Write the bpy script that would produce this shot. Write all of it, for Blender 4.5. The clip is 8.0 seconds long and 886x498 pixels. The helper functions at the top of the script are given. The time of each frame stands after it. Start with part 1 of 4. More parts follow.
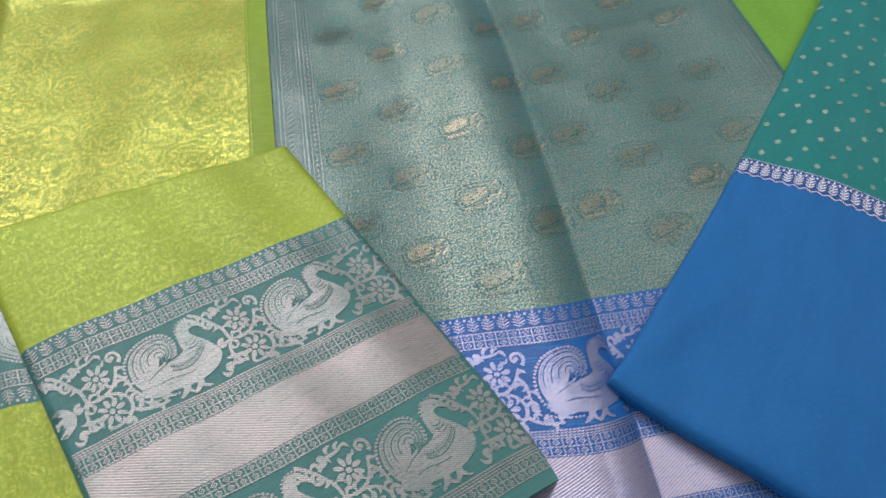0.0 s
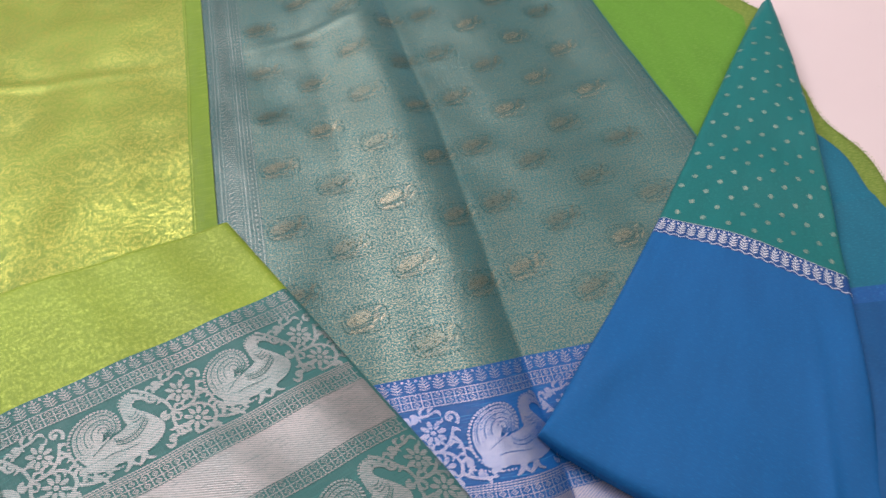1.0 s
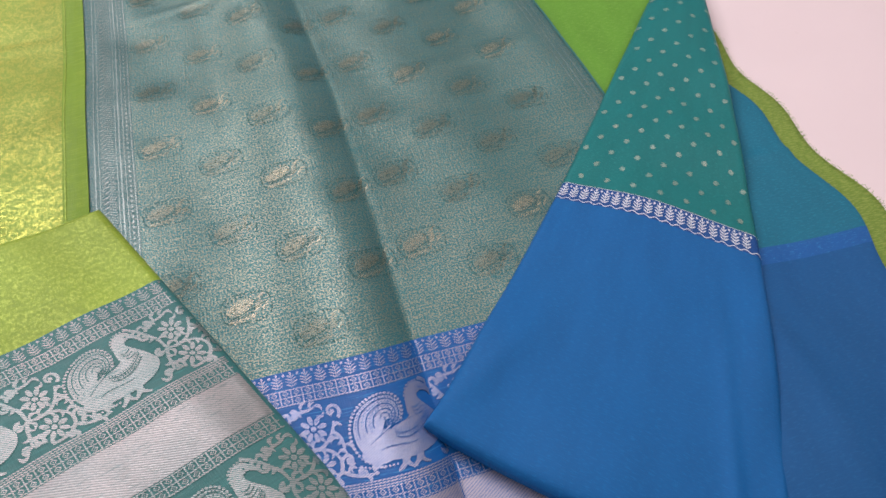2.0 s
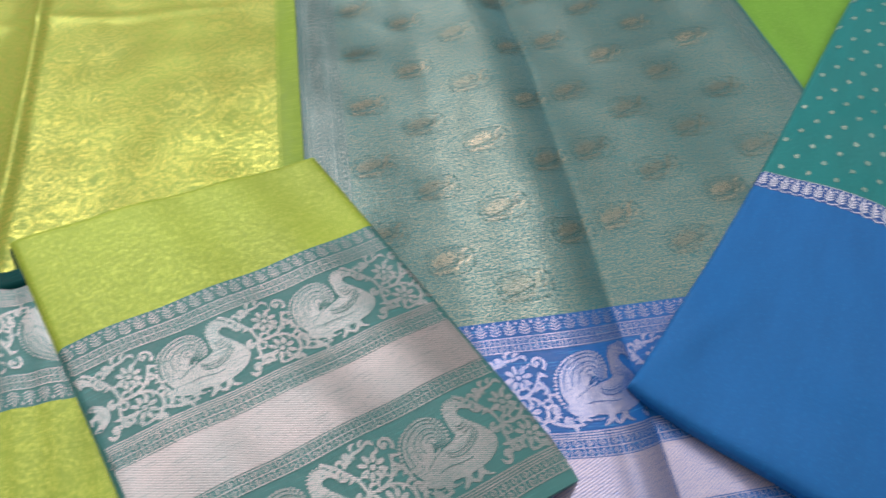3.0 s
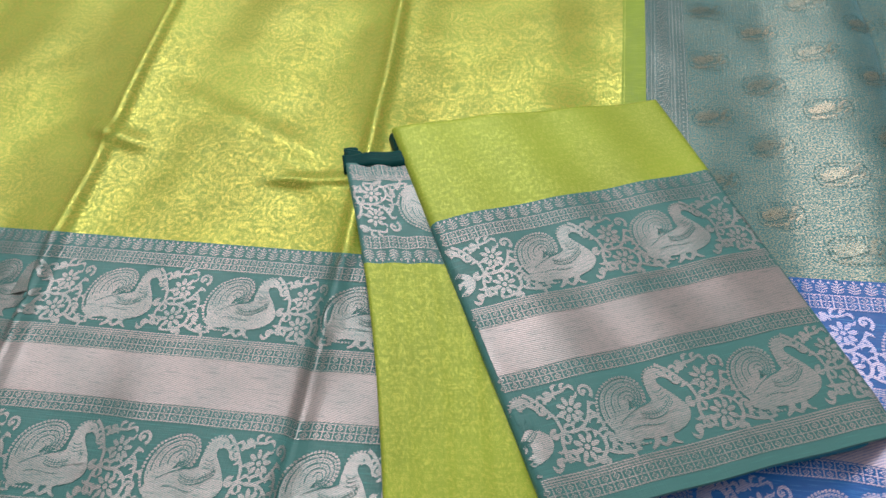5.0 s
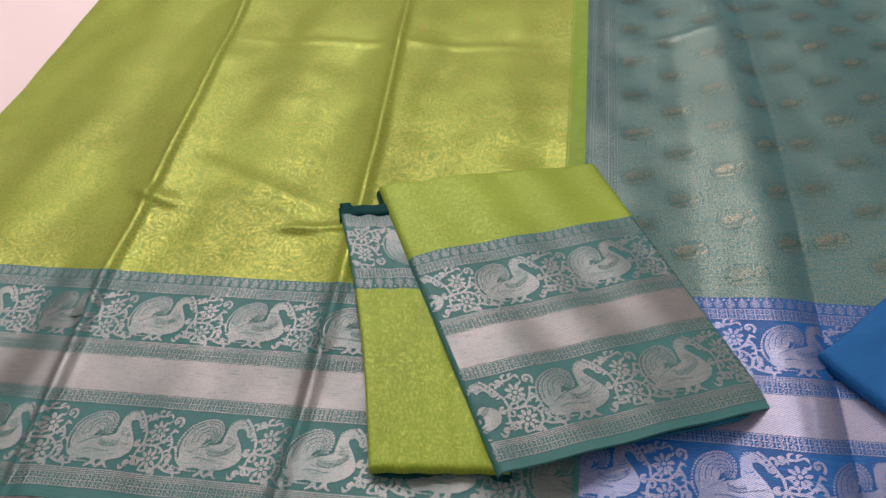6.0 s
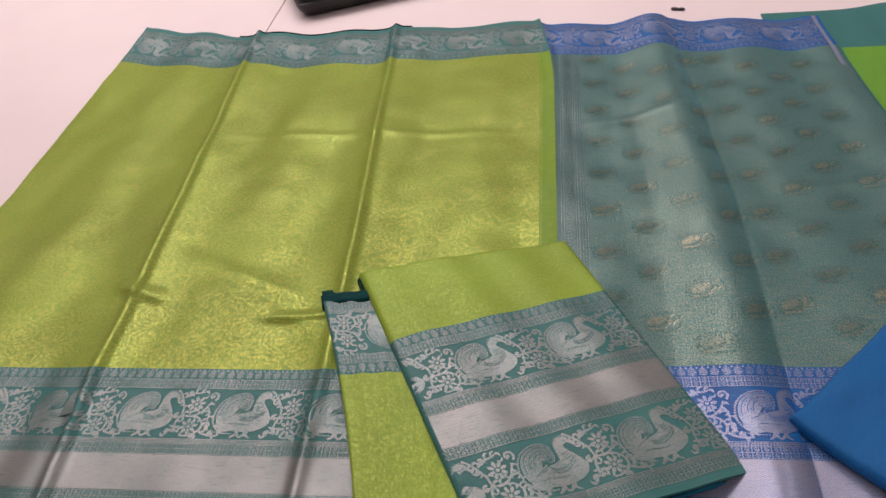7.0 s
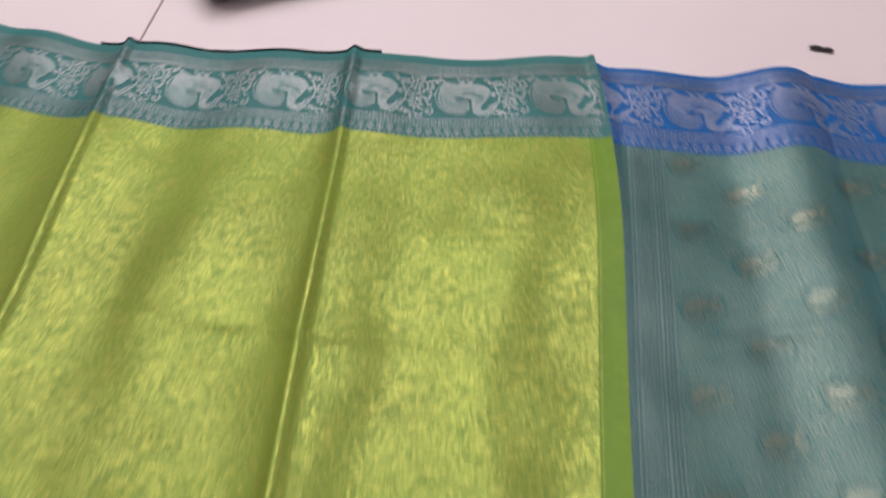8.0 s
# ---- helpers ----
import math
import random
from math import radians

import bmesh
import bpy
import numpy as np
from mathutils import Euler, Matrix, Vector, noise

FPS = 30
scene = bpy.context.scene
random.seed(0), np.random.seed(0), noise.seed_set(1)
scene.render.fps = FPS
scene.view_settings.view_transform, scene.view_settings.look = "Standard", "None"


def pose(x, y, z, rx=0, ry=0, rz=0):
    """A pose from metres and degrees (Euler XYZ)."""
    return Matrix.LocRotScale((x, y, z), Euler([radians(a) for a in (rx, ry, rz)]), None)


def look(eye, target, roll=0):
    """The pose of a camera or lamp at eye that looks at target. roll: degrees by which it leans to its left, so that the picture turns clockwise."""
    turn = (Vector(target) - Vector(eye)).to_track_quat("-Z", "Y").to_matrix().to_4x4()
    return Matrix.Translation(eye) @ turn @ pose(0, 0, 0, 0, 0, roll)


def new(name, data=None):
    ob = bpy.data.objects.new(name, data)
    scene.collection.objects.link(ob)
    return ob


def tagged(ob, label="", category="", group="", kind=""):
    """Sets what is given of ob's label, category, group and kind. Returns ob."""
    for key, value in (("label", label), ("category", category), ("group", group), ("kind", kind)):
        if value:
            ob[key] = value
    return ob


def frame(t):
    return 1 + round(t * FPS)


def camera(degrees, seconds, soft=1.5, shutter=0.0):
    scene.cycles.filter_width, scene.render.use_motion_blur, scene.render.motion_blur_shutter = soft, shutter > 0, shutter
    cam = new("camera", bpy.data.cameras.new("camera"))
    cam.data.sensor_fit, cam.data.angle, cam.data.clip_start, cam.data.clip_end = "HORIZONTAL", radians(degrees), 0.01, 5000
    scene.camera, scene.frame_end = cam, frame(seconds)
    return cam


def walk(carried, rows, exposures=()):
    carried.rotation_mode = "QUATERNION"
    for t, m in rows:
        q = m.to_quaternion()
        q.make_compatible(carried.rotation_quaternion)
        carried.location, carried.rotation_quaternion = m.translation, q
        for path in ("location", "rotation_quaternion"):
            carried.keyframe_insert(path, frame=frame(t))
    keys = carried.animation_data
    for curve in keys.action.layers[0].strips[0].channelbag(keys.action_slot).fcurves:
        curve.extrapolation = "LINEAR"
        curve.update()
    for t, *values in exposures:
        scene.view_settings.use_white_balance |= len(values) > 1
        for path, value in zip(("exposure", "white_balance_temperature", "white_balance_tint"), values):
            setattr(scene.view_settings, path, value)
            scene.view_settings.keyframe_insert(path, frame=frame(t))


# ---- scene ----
cam = camera(56.4, 8.0, 1.6, 0.25)
PATH = [
    (0, (0.297, -0.312, 0.485), (0.479, 0.94, -1.064), -1.6),
    (0.5, (0.301, -0.318, 0.496), (0.575, 0.994, -0.988), -0.2),
    (1, (0.313, -0.336, 0.507), (0.612, 1.016, -0.936), -0.8),
    (1.2, (0.332, -0.339, 0.505), (0.647, 1.013, -0.936), -1.2),
    (2.3, (0.386, -0.312, 0.478), (0.737, 0.943, -1.04), -1.4),
    (2.5, (0.365, -0.316, 0.484), (0.683, 0.951, -1.031), -1.1),
    (3, (0.292, -0.332, 0.486), (0.433, 0.98, -1.018), -2.7),
    (3.5, (0.241, -0.348, 0.493), (0.134, 0.951, -1.024), -6.0),
    (4, (0.203, -0.357, 0.495), (0.007, 0.92, -1.031), -5.4),
    (4.5, (0.177, -0.366, 0.5), (-0.075, 0.881, -1.043), -5.1),
    (4.7, (0.166, -0.373, 0.502), (-0.112, 0.856, -1.051), -5.5),
    (5.8, (0.216, -0.527, 0.587), (-0.092, 0.862, -0.82), -5.6),
    (6, (0.221, -0.548, 0.598), (-0.08, 0.868, -0.782), -5.5),
    (6.5, (0.233, -0.576, 0.628), (-0.079, 0.932, -0.649), -6.1),
    (7, (0.238, -0.562, 0.622), (-0.044, 0.976, -0.624), -7.2),
    (7.2, (0.235, -0.532, 0.623), (-0.02, 0.97, -0.672), -7.0),
    (7.4, (0.223, -0.46, 0.618), (-0.016, 1.003, -0.724), -6.6),
    (7.5, (0.224, -0.41, 0.613), (-0.03, 1.033, -0.749), -6.8),
    (7.6, (0.197, -0.306, 0.594), (-0.024, 1.106, -0.806), -4.9),
    (7.7, (0.188, -0.207, 0.588), (-0.033, 1.172, -0.843), -4.7),
    (7.8, (0.172, -0.094, 0.593), (-0.034, 1.237, -0.885), -4.1),
    (7.9, (0.17, -0.014, 0.581), (-0.049, 1.289, -0.92), -4.2),
    (8, (0.156, 0.101, 0.562), (-0.063, 1.362, -0.975), -4.2),
]
EXPOSURES = [(0.0, 0.09, 6350, 12), (1.0, 0.04, 6350, 12), (2.5, 0.06, 6200, 14), (3.0, 0.23, 6400, 13), (3.5, 0.33, 6400, 12), (4.5, 0.31, 6500, 14), (5.7, -0.07, 6600, 14), (6.0, -0.19, 6650, 15), (6.5, -0.33, 6850, 17), (7.0, -0.36, 6600, 14), (7.3, -0.28, 6000, 8), (7.7, -0.28, 6000, 6), (8.0, -0.56, 6100, 8)]
walk(cam, [(t, look(eye, target, roll)) for t, eye, target, roll in PATH], EXPOSURES)

# ---- light ----
world = bpy.data.worlds.new("shop_air")
scene.world = world
world.use_nodes = True
world.node_tree.nodes["Background"].inputs["Color"].default_value = (1.0, 0.93, 0.9, 1)
world.node_tree.nodes["Background"].inputs["Strength"].default_value = 0.10


def unseen_lamp(x, y, wx, wy, watts, tint=(1.0, 0.935, 0.925)):
    data = bpy.data.lights.new("unseen_lamp", "AREA")
    data.shape, data.size, data.size_y, data.energy, data.color = "RECTANGLE", wx, wy, watts, tint
    ob = new("unseen_lamp", data)
    ob.matrix_world = pose(x, y, CEIL - 0.03)
    return ob


CEIL = 2.0
# two overhead strips out of view, placed from the highlights on the cloth
unseen_lamp(0.10, 1.75, 0.25, 1.5, 20)
unseen_lamp(-0.48, 1.75, 0.25, 1.5, 20)
# unseen fill added on the right to lift the teal and blue side
unseen_lamp(1.8, 0.6, 0.3, 2.0, 17)
# third strip out of view, also placed from the highlights
unseen_lamp(-1.15, 1.8, 0.25, 1.4, 15)
# unseen panel added to brighten the near-left silver border
unseen_lamp(-1.6, 1.05, 0.5, 0.5, 15)
# unseen fill added on the near side
unseen_lamp(0.2, -1.6, 2.0, 0.3, 14)


# ---- materials ----
class Nodes:
    """A node material with a Principled shader and short calls for the usual nodes."""

    def __init__(self, name, rough=0.5, metal=0.0):
        self.mat = bpy.data.materials.new(name)
        self.mat.use_nodes = True
        self.tree = self.mat.node_tree
        self.bsdf = self.tree.nodes["Principled BSDF"]
        self.set("Roughness", rough)
        self.set("Metallic", metal)

    def set(self, socket, value):
        if isinstance(value, bpy.types.NodeSocket):
            self.tree.links.new(value, self.bsdf.inputs[socket])
        else:
            self.bsdf.inputs[socket].default_value = value

    def node(self, kind, out, props=(), **sockets):
        n = self.tree.nodes.new(kind)
        props = dict(props)
        if "operation" in props:
            n.operation = props["operation"]
        if "feature" in props:
            n.feature = props["feature"]
        if "interpolation_type" in props:
            n.interpolation_type = props["interpolation_type"]
        for key, value in sockets.items():
            slot = n.inputs[int(key[1:])] if key[0] == "i" and key[1:].isdigit() else n.inputs[key.replace("_", " ")]
            if isinstance(value, bpy.types.NodeSocket):
                self.tree.links.new(value, slot)
            else:
                slot.default_value = value
        return n.outputs[out]

    def uv(self, sx=1.0, sy=1.0, turn=0.0):
        base = self.node("ShaderNodeUVMap", 0)
        return self.node("ShaderNodeMapping", 0, i0=base, Scale=(sx, sy, 1), Rotation=(0, 0, radians(turn)))

    def spot(self):
        return self.node("ShaderNodeTexCoord", "Object")

    def noise(self, vec, scale, detail=2.0, rough=0.5):
        return self.node("ShaderNodeTexNoise", 0, Vector=vec, Scale=scale, Detail=detail, Roughness=rough)

    def math(self, op, a, b=0.0, c=0.0):
        return self.node("ShaderNodeMath", 0, {"operation": op}, i0=a, i1=b, i2=c)

    def span(self, value, a, b, lo=0.0, hi=1.0):
        return self.node("ShaderNodeMapRange", 0, {"interpolation_type": "SMOOTHSTEP"}, i0=value, i1=a, i2=b, i3=lo, i4=hi)

    def mix(self, fac, a, b):
        n = self.tree.nodes.new("ShaderNodeMix")
        n.data_type = "RGBA"
        for slot, value in ((n.inputs[0], fac), (n.inputs[6], a), (n.inputs[7], b)):
            if isinstance(value, bpy.types.NodeSocket):
                self.tree.links.new(value, slot)
            else:
                slot.default_value = (*value, 1) if isinstance(value, tuple) else value
        return n.outputs[2]

    def bump(self, height, strength, distance):
        self.set("Normal", self.node("ShaderNodeBump", 0, Height=height, Strength=strength, Distance=distance))


def threads(n, fine=900.0, turn=0.0):
    """Warp and weft: two streaky noises along the threads, 0 to 1."""
    warp = n.noise(n.uv(fine, fine * 0.05, turn), 1.0, 1.0)
    weft = n.noise(n.uv(fine * 0.05, fine, turn), 1.0, 1.0)
    return warp, weft


def silk(name, colour, glint, share=0.25, rough=0.42, metal=0.35, relief=0.3, gloss=0.25):
    """Plain woven silk: two thread colours, soft gloss, faint slubs."""
    n = Nodes(name, rough, metal)
    warp, weft = threads(n)
    slub = n.noise(n.uv(120, 420), 1.0, 3.0)
    mask = n.span(n.math("ADD", n.math("MULTIPLY", weft, 0.7), n.math("MULTIPLY", slub, 0.3)), 0.62 - share * 0.6, 0.8 - share * 0.6)
    wide = n.noise(n.uv(9, 9), 1.0, 3.0)
    colour2 = n.mix(n.span(wide, 0.3, 0.7, 0.0, 0.35), colour, tuple(c * 0.72 for c in colour))
    n.set("Base Color", n.mix(n.math("MULTIPLY", mask, 0.7), colour2, glint))
    n.set("Roughness", n.span(slub, 0.3, 0.7, rough - 0.08, rough + 0.1))
    n.set("Metallic", n.math("MULTIPLY", mask, metal))
    n.set("Specular IOR Level", gloss)
    n.set("Sheen Weight", 0.32 * gloss)
    n.set("Sheen Roughness", 0.4)
    n.set("Sheen Tint", (*glint, 1))
    n.bump(n.math("ADD", warp, weft), relief, 0.0006)
    return n.mat


def tissue(name, colour, glint, metal=0.8, rough=0.36):
    """Thin cloth with metal in the weft: fine even speckle over the ground."""
    n = Nodes(name, rough, metal)
    warp, weft = threads(n)
    grain = n.noise(n.uv(720, 800), 1.0, 2.0)
    speck = n.span(n.math("ADD", n.math("MULTIPLY", grain, 0.82), n.math("MULTIPLY", weft, 0.18)), 0.46, 0.58)
    wide = n.noise(n.uv(10, 22), 1.0, 3.0)
    ground = n.mix(n.span(wide, 0.3, 0.7, 0.0, 0.4), colour, tuple(c * 0.75 for c in colour))
    n.set("Base Color", n.mix(n.math("MULTIPLY", speck, 0.92), ground, glint))
    n.set("Metallic", n.math("MULTIPLY", speck, metal))
    n.set("Specular IOR Level", 0.3)
    n.set("Sheen Weight", 0.5)
    n.set("Sheen Roughness", 0.35)
    n.set("Sheen Tint", (0.25, 0.62, 0.78, 1))
    n.bump(n.math("ADD", grain, n.math("MULTIPLY", warp, 0.5)), 0.5, 0.0010)
    return n.mat


def brocade(name, colour, gold, rich=0.7, size=1.0, fuzz=0.45):
    """Green silk with a dense scrolling figure woven in gold thread."""
    n = Nodes(name, 0.4, 0.5)
    uv = n.uv(1.0 / size, 1.0 / size)
    swirl = n.node("ShaderNodeTexNoise", 1, Vector=uv, Scale=62.0, Detail=1.0)
    swirl = n.node("ShaderNodeVectorMath", 0, {"operation": "SUBTRACT"}, i0=swirl, i1=(0.5, 0.5, 0.5))
    swirl = n.node("ShaderNodeVectorMath", 0, {"operation": "SCALE"}, i0=swirl, Scale=0.020)
    bent = n.node("ShaderNodeVectorMath", 0, {"operation": "ADD"}, i0=uv, i1=swirl)
    cell = n.node("ShaderNodeTexVoronoi", 0, {"feature": "F1"}, Vector=bent, Scale=50.0, Randomness=0.85)
    rings = n.math("SINE", n.math("MULTIPLY", cell, 50.0))
    flat = n.node("ShaderNodeVectorMath", 0, {"operation": "MULTIPLY"}, i0=bent, i1=(0.7, 1.25, 1.0))
    curl = n.math("SINE", n.math("MULTIPLY", n.noise(flat, 120.0, 1.0), 60.0))
    bold = n.node("ShaderNodeTexVoronoi", 0, {"feature": "F1"}, Vector=bent, Scale=19.0, Randomness=0.7)
    sweep = n.math("SINE", n.math("MULTIPLY", bold, 44.0))
    drawn = n.math("ADD", n.math("MULTIPLY", rings, 0.5), n.math("ADD", n.math("MULTIPLY", curl, 0.55), n.math("MULTIPLY", sweep, 0.45)))
    figure = n.span(drawn, -0.8, 1.1)
    warp, weft = threads(n, 800.0)
    spark = n.noise(n.uv(520, 260), 1.0, 2.0)
    gate = n.span(n.math("ADD", spark, n.math("MULTIPLY", weft, 0.5)), 0.58, 0.86)
    drawn = n.math("ADD", n.math("MULTIPLY", figure, 0.82 * rich), 0.18 * rich)
    mask = n.math("MULTIPLY", drawn, n.math("ADD", n.math("MULTIPLY", gate, fuzz), 1.0 - fuzz))
    wide = n.noise(n.uv(7, 7), 1.0, 3.0)
    ground = n.mix(n.span(wide, 0.3, 0.7), colour, tuple(c * 0.8 for c in colour))
    n.set("Base Color", n.mix(mask, ground, gold))
    n.set("Metallic", n.math("MULTIPLY", mask, 0.95))
    n.set("Roughness", n.span(mask, 0.0, 0.6, 0.5, 0.30))
    n.set("Specular IOR Level", 0.3)
    n.set("Sheen Weight", 0.1)
    n.set("Sheen Tint", (*gold, 1))
    n.bump(n.math("ADD", n.math("MULTIPLY", figure, 0.6), n.math("MULTIPLY", spark, 0.6)), 0.15, 0.0008)
    return n.mat


def zari(name, colour, ground, cover=0.75, rough=0.38, pitch=620.0, shine=0.72, uneven=0.0):
    """Metal thread laid in a slanting twill; the ground shows between the threads."""
    n = Nodes(name, rough, 0.8)
    twill = n.math("SINE", n.math("MULTIPLY", n.node("ShaderNodeSeparateXYZ", 0, i0=n.uv(1, 1, 58)), pitch * 6.0))
    slip = n.noise(n.uv(260, 700), 1.0, 2.0)
    mask = n.span(n.math("ADD", twill, n.math("MULTIPLY", n.math("SUBTRACT", slip, 0.5), 2.2)), -1.6 * cover, 0.9 - 0.5 * cover)
    worn = n.span(n.noise(n.uv(60, 900), 1.0, 2.0), 0.30, 0.44, 0.45, 1.0)
    tone = n.span(n.noise(n.uv(25, 25), 1.0, 3.0), 0.3, 0.7, 0.74, 1.0)
    n.set("Base Color", n.mix(n.math("MULTIPLY", n.math("MULTIPLY", mask, worn), tone), ground, colour))
    if uneven:
        # a random darkening per object stands in for figures that catch no glint
        glint_draw = n.span(n.node("ShaderNodeObjectInfo", "Random"), 0.15, 1.0, 1.0 - uneven, 1.0)
        worn = n.math("MULTIPLY", worn, glint_draw)
        n.set("Base Color", n.mix(n.math("MULTIPLY", n.math("MULTIPLY", mask, worn), tone), ground, colour))
    n.set("Metallic", n.math("MULTIPLY", mask, shine))
    n.set("Roughness", n.span(slip, 0.25, 0.75, rough - 0.06, rough + 0.12))
    n.bump(n.math("ADD", twill, n.math("MULTIPLY", slip, 2.0)), 0.14, 0.0004)
    return n.mat


GREEN, GOLD = (0.196, 0.338, 0.036), (0.56, 0.465, 0.105)
TEAL, BLUE, SILVER = (0.050, 0.186, 0.180), (0.012, 0.12, 0.40), (0.385, 0.365, 0.36)
M_GREEN = brocade("green_gold_brocade", GREEN, GOLD, 0.68, 0.75, 0.55)
M_GREEN_SOFT = brocade("lime_soft_brocade", (0.255, 0.39, 0.03), (0.60, 0.56, 0.13), 0.34, 0.6, 0.85)
M_GREEN_PLAIN = brocade("lime_silk", (0.265, 0.40, 0.032), (0.52, 0.55, 0.13), 0.36, 0.6, 0.85)
M_GREEN_EDGE = silk("leaf_green_silk", (0.19, 0.32, 0.026), (0.30, 0.41, 0.06), 0.2, 0.5, 0.15)
M_GREEN_SHEET = silk("fresh_green_silk", (0.145, 0.355, 0.04), (0.23, 0.45, 0.08), 0.2, 0.55, 0.1)
M_FRAY = silk("olive_selvedge", (0.20, 0.32, 0.05), (0.35, 0.42, 0.1), 0.3, 0.7, 0.0, 0.8)
M_TEAL = silk("teal_silk", TEAL, (0.07, 0.25, 0.235), 0.14, 0.45, 0.25)
# selvedge teal; also stands in for shade in the open fold and under the hem
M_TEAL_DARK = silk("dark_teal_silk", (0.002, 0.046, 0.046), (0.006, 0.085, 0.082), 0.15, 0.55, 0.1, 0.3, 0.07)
M_BLUE_GROUND = silk("blue_border_silk", BLUE, (0.06, 0.28, 0.6), 0.15, 0.42, 0.25)
M_BLUE = silk("royal_blue_silk", (0.008, 0.13, 0.385), (0.012, 0.17, 0.46), 0.2, 0.6, 0.05, 0.15)
M_BLUE_BACK = silk("dull_blue_silk", (0.011, 0.105, 0.30), (0.02, 0.14, 0.36), 0.2, 0.6, 0.05, 0.15)
M_BLUE_TEAL = silk("blue_teal_silk", (0.012, 0.17, 0.27), (0.03, 0.25, 0.36), 0.2, 0.55, 0.12, 0.15)
M_DOTS_GROUND = silk("deep_teal_silk", (0.010, 0.19, 0.19), (0.03, 0.27, 0.27), 0.2, 0.5, 0.15, 0.15)
M_PALLU = tissue("sea_green_tissue", (0.034, 0.184, 0.200), (0.295, 0.312, 0.235), 0.82, 0.34)
M_PALLU_STRIPE = tissue("sea_green_stripe", (0.032, 0.145, 0.150), (0.20, 0.235, 0.215), 0.7, 0.40)
M_STRIPE_THREAD = zari("silver_stripe_thread", (0.46, 0.51, 0.47), (0.03, 0.14, 0.15), 0.45, 0.34)
M_ZARI = zari("silver_thread_on_teal", SILVER, TEAL, 0.80, 0.38, 800.0)
M_ZARI_FULL = zari("silver_thread_band", (0.345, 0.322, 0.318), (0.11, 0.172, 0.172), 1.05, 0.37, 620.0, 0.72)
M_ZARI_BLUE = zari("silver_thread_on_blue", (0.46, 0.45, 0.54), BLUE, 0.78, 0.38, 800.0)
M_ZARI_BLUE_FULL = zari("lilac_silver_band", (0.45, 0.42, 0.50), (0.13, 0.20, 0.40), 0.95, 0.37, 620.0, 0.65)
M_GOLD_THREAD = zari("pale_gold_thread", (0.54, 0.49, 0.34), (0.075, 0.16, 0.15), 0.75, 0.28, 620.0, 0.7, 0.55)
M_BEAD = silk("dark_outline_thread", (0.044, 0.140, 0.138), (0.05, 0.15, 0.145), 0.2, 0.5, 0.1)
M_SPRAY = zari("white_silver_thread", (0.86, 0.88, 0.90), (0.50, 0.60, 0.78), 1.0, 0.45, 620.0, 0.3)
M_EDGING = silk("deep_blue_edging", (0.010, 0.085, 0.32), (0.03, 0.14, 0.42), 0.15, 0.5, 0.1)
M_DOT = zari("gold_dot_thread", (0.46, 0.50, 0.40), (0.05, 0.28, 0.26), 0.7, 0.34)


def table_white():
    n = Nodes("white_laminate", 0.42)
    spot = n.spot()
    wide = n.noise(spot, 3.0, 4.0)
    speck = n.span(n.noise(spot, 140.0, 2.0), 0.70, 0.78)
    c = n.mix(n.span(wide, 0.3, 0.7), (0.88, 0.745, 0.755), (0.84, 0.70, 0.712))
    n.set("Base Color", n.mix(n.math("MULTIPLY", speck, 0.12), c, (0.5, 0.42, 0.4)))
    n.bump(n.noise(spot, 260.0, 2.0), 0.08, 0.0005)
    return n.mat


def plain(name, colour, rough, metal=0.0, scale=30.0, depth=0.15, bump=0.1):
    n = Nodes(name, rough, metal)
    spot = n.spot()
    n.set("Base Color", n.mix(n.span(n.noise(spot, scale, 4.0), 0.3, 0.7), colour, tuple(c * (1 - depth) for c in colour)))
    n.bump(n.noise(spot, scale * 9, 3.0), bump, 0.001)
    return n.mat


M_TABLE = table_white()
M_EDGE = plain("grey_edge_band", (0.35, 0.32, 0.31), 0.5)
M_STEEL = plain("painted_steel", (0.3, 0.3, 0.31), 0.4, 0.6)
# walls are out of view; tone picked to brighten reflections in the far borders
M_WALL = plain("cream_wall_paint", (0.60, 0.555, 0.52), 0.85, 0, 4.0, 0.06, 0.05)
M_CEILING = plain("white_ceiling_paint", (0.8, 0.77, 0.74), 0.9, 0, 4.0, 0.04, 0.03)
M_FLOOR = plain("beige_floor_tile", (0.45, 0.39, 0.34), 0.35, 0, 6.0, 0.12, 0.03)
M_BLACK = plain("black_leatherette", (0.012, 0.011, 0.013), 0.5, 0, 60.0, 0.3, 0.5)
M_CLIP = plain("dark_plastic", (0.03, 0.022, 0.03), 0.35, 0, 60.0, 0.3, 0.1)


# ---- mesh helpers ----
def finish(name, verts, faces, mat, parent=None, uvs=None, smooth=True, label="", kind=""):
    me = bpy.data.meshes.new(name)
    me.from_pydata([tuple(map(float, v)) for v in verts], [], [tuple(map(int, f)) for f in faces])
    if uvs is not None:
        layer = me.uv_layers.new(name="UVMap")
        idx = np.zeros(len(me.loops), dtype=np.int32)
        me.loops.foreach_get("vertex_index", idx)
        layer.data.foreach_set("uv", np.asarray(uvs, dtype=np.float32)[idx].ravel())
    if smooth:
        me.shade_smooth()
    me.materials.append(mat)
    ob = new(name, me)
    ob.parent = parent
    return tagged(ob, label, kind=kind)


def thing(name, label, category, group=""):
    ob = new(name)
    ob.empty_display_size = 0.05
    return tagged(ob, label, category, group)


def part(name, bm, mat, parent, label=""):
    bmesh.ops.recalc_face_normals(bm, faces=bm.faces)
    me = bpy.data.meshes.new(name)
    bm.to_mesh(me)
    bm.free()
    me.materials.append(mat)
    ob = new(name, me)
    ob.parent = parent
    return tagged(ob, label)


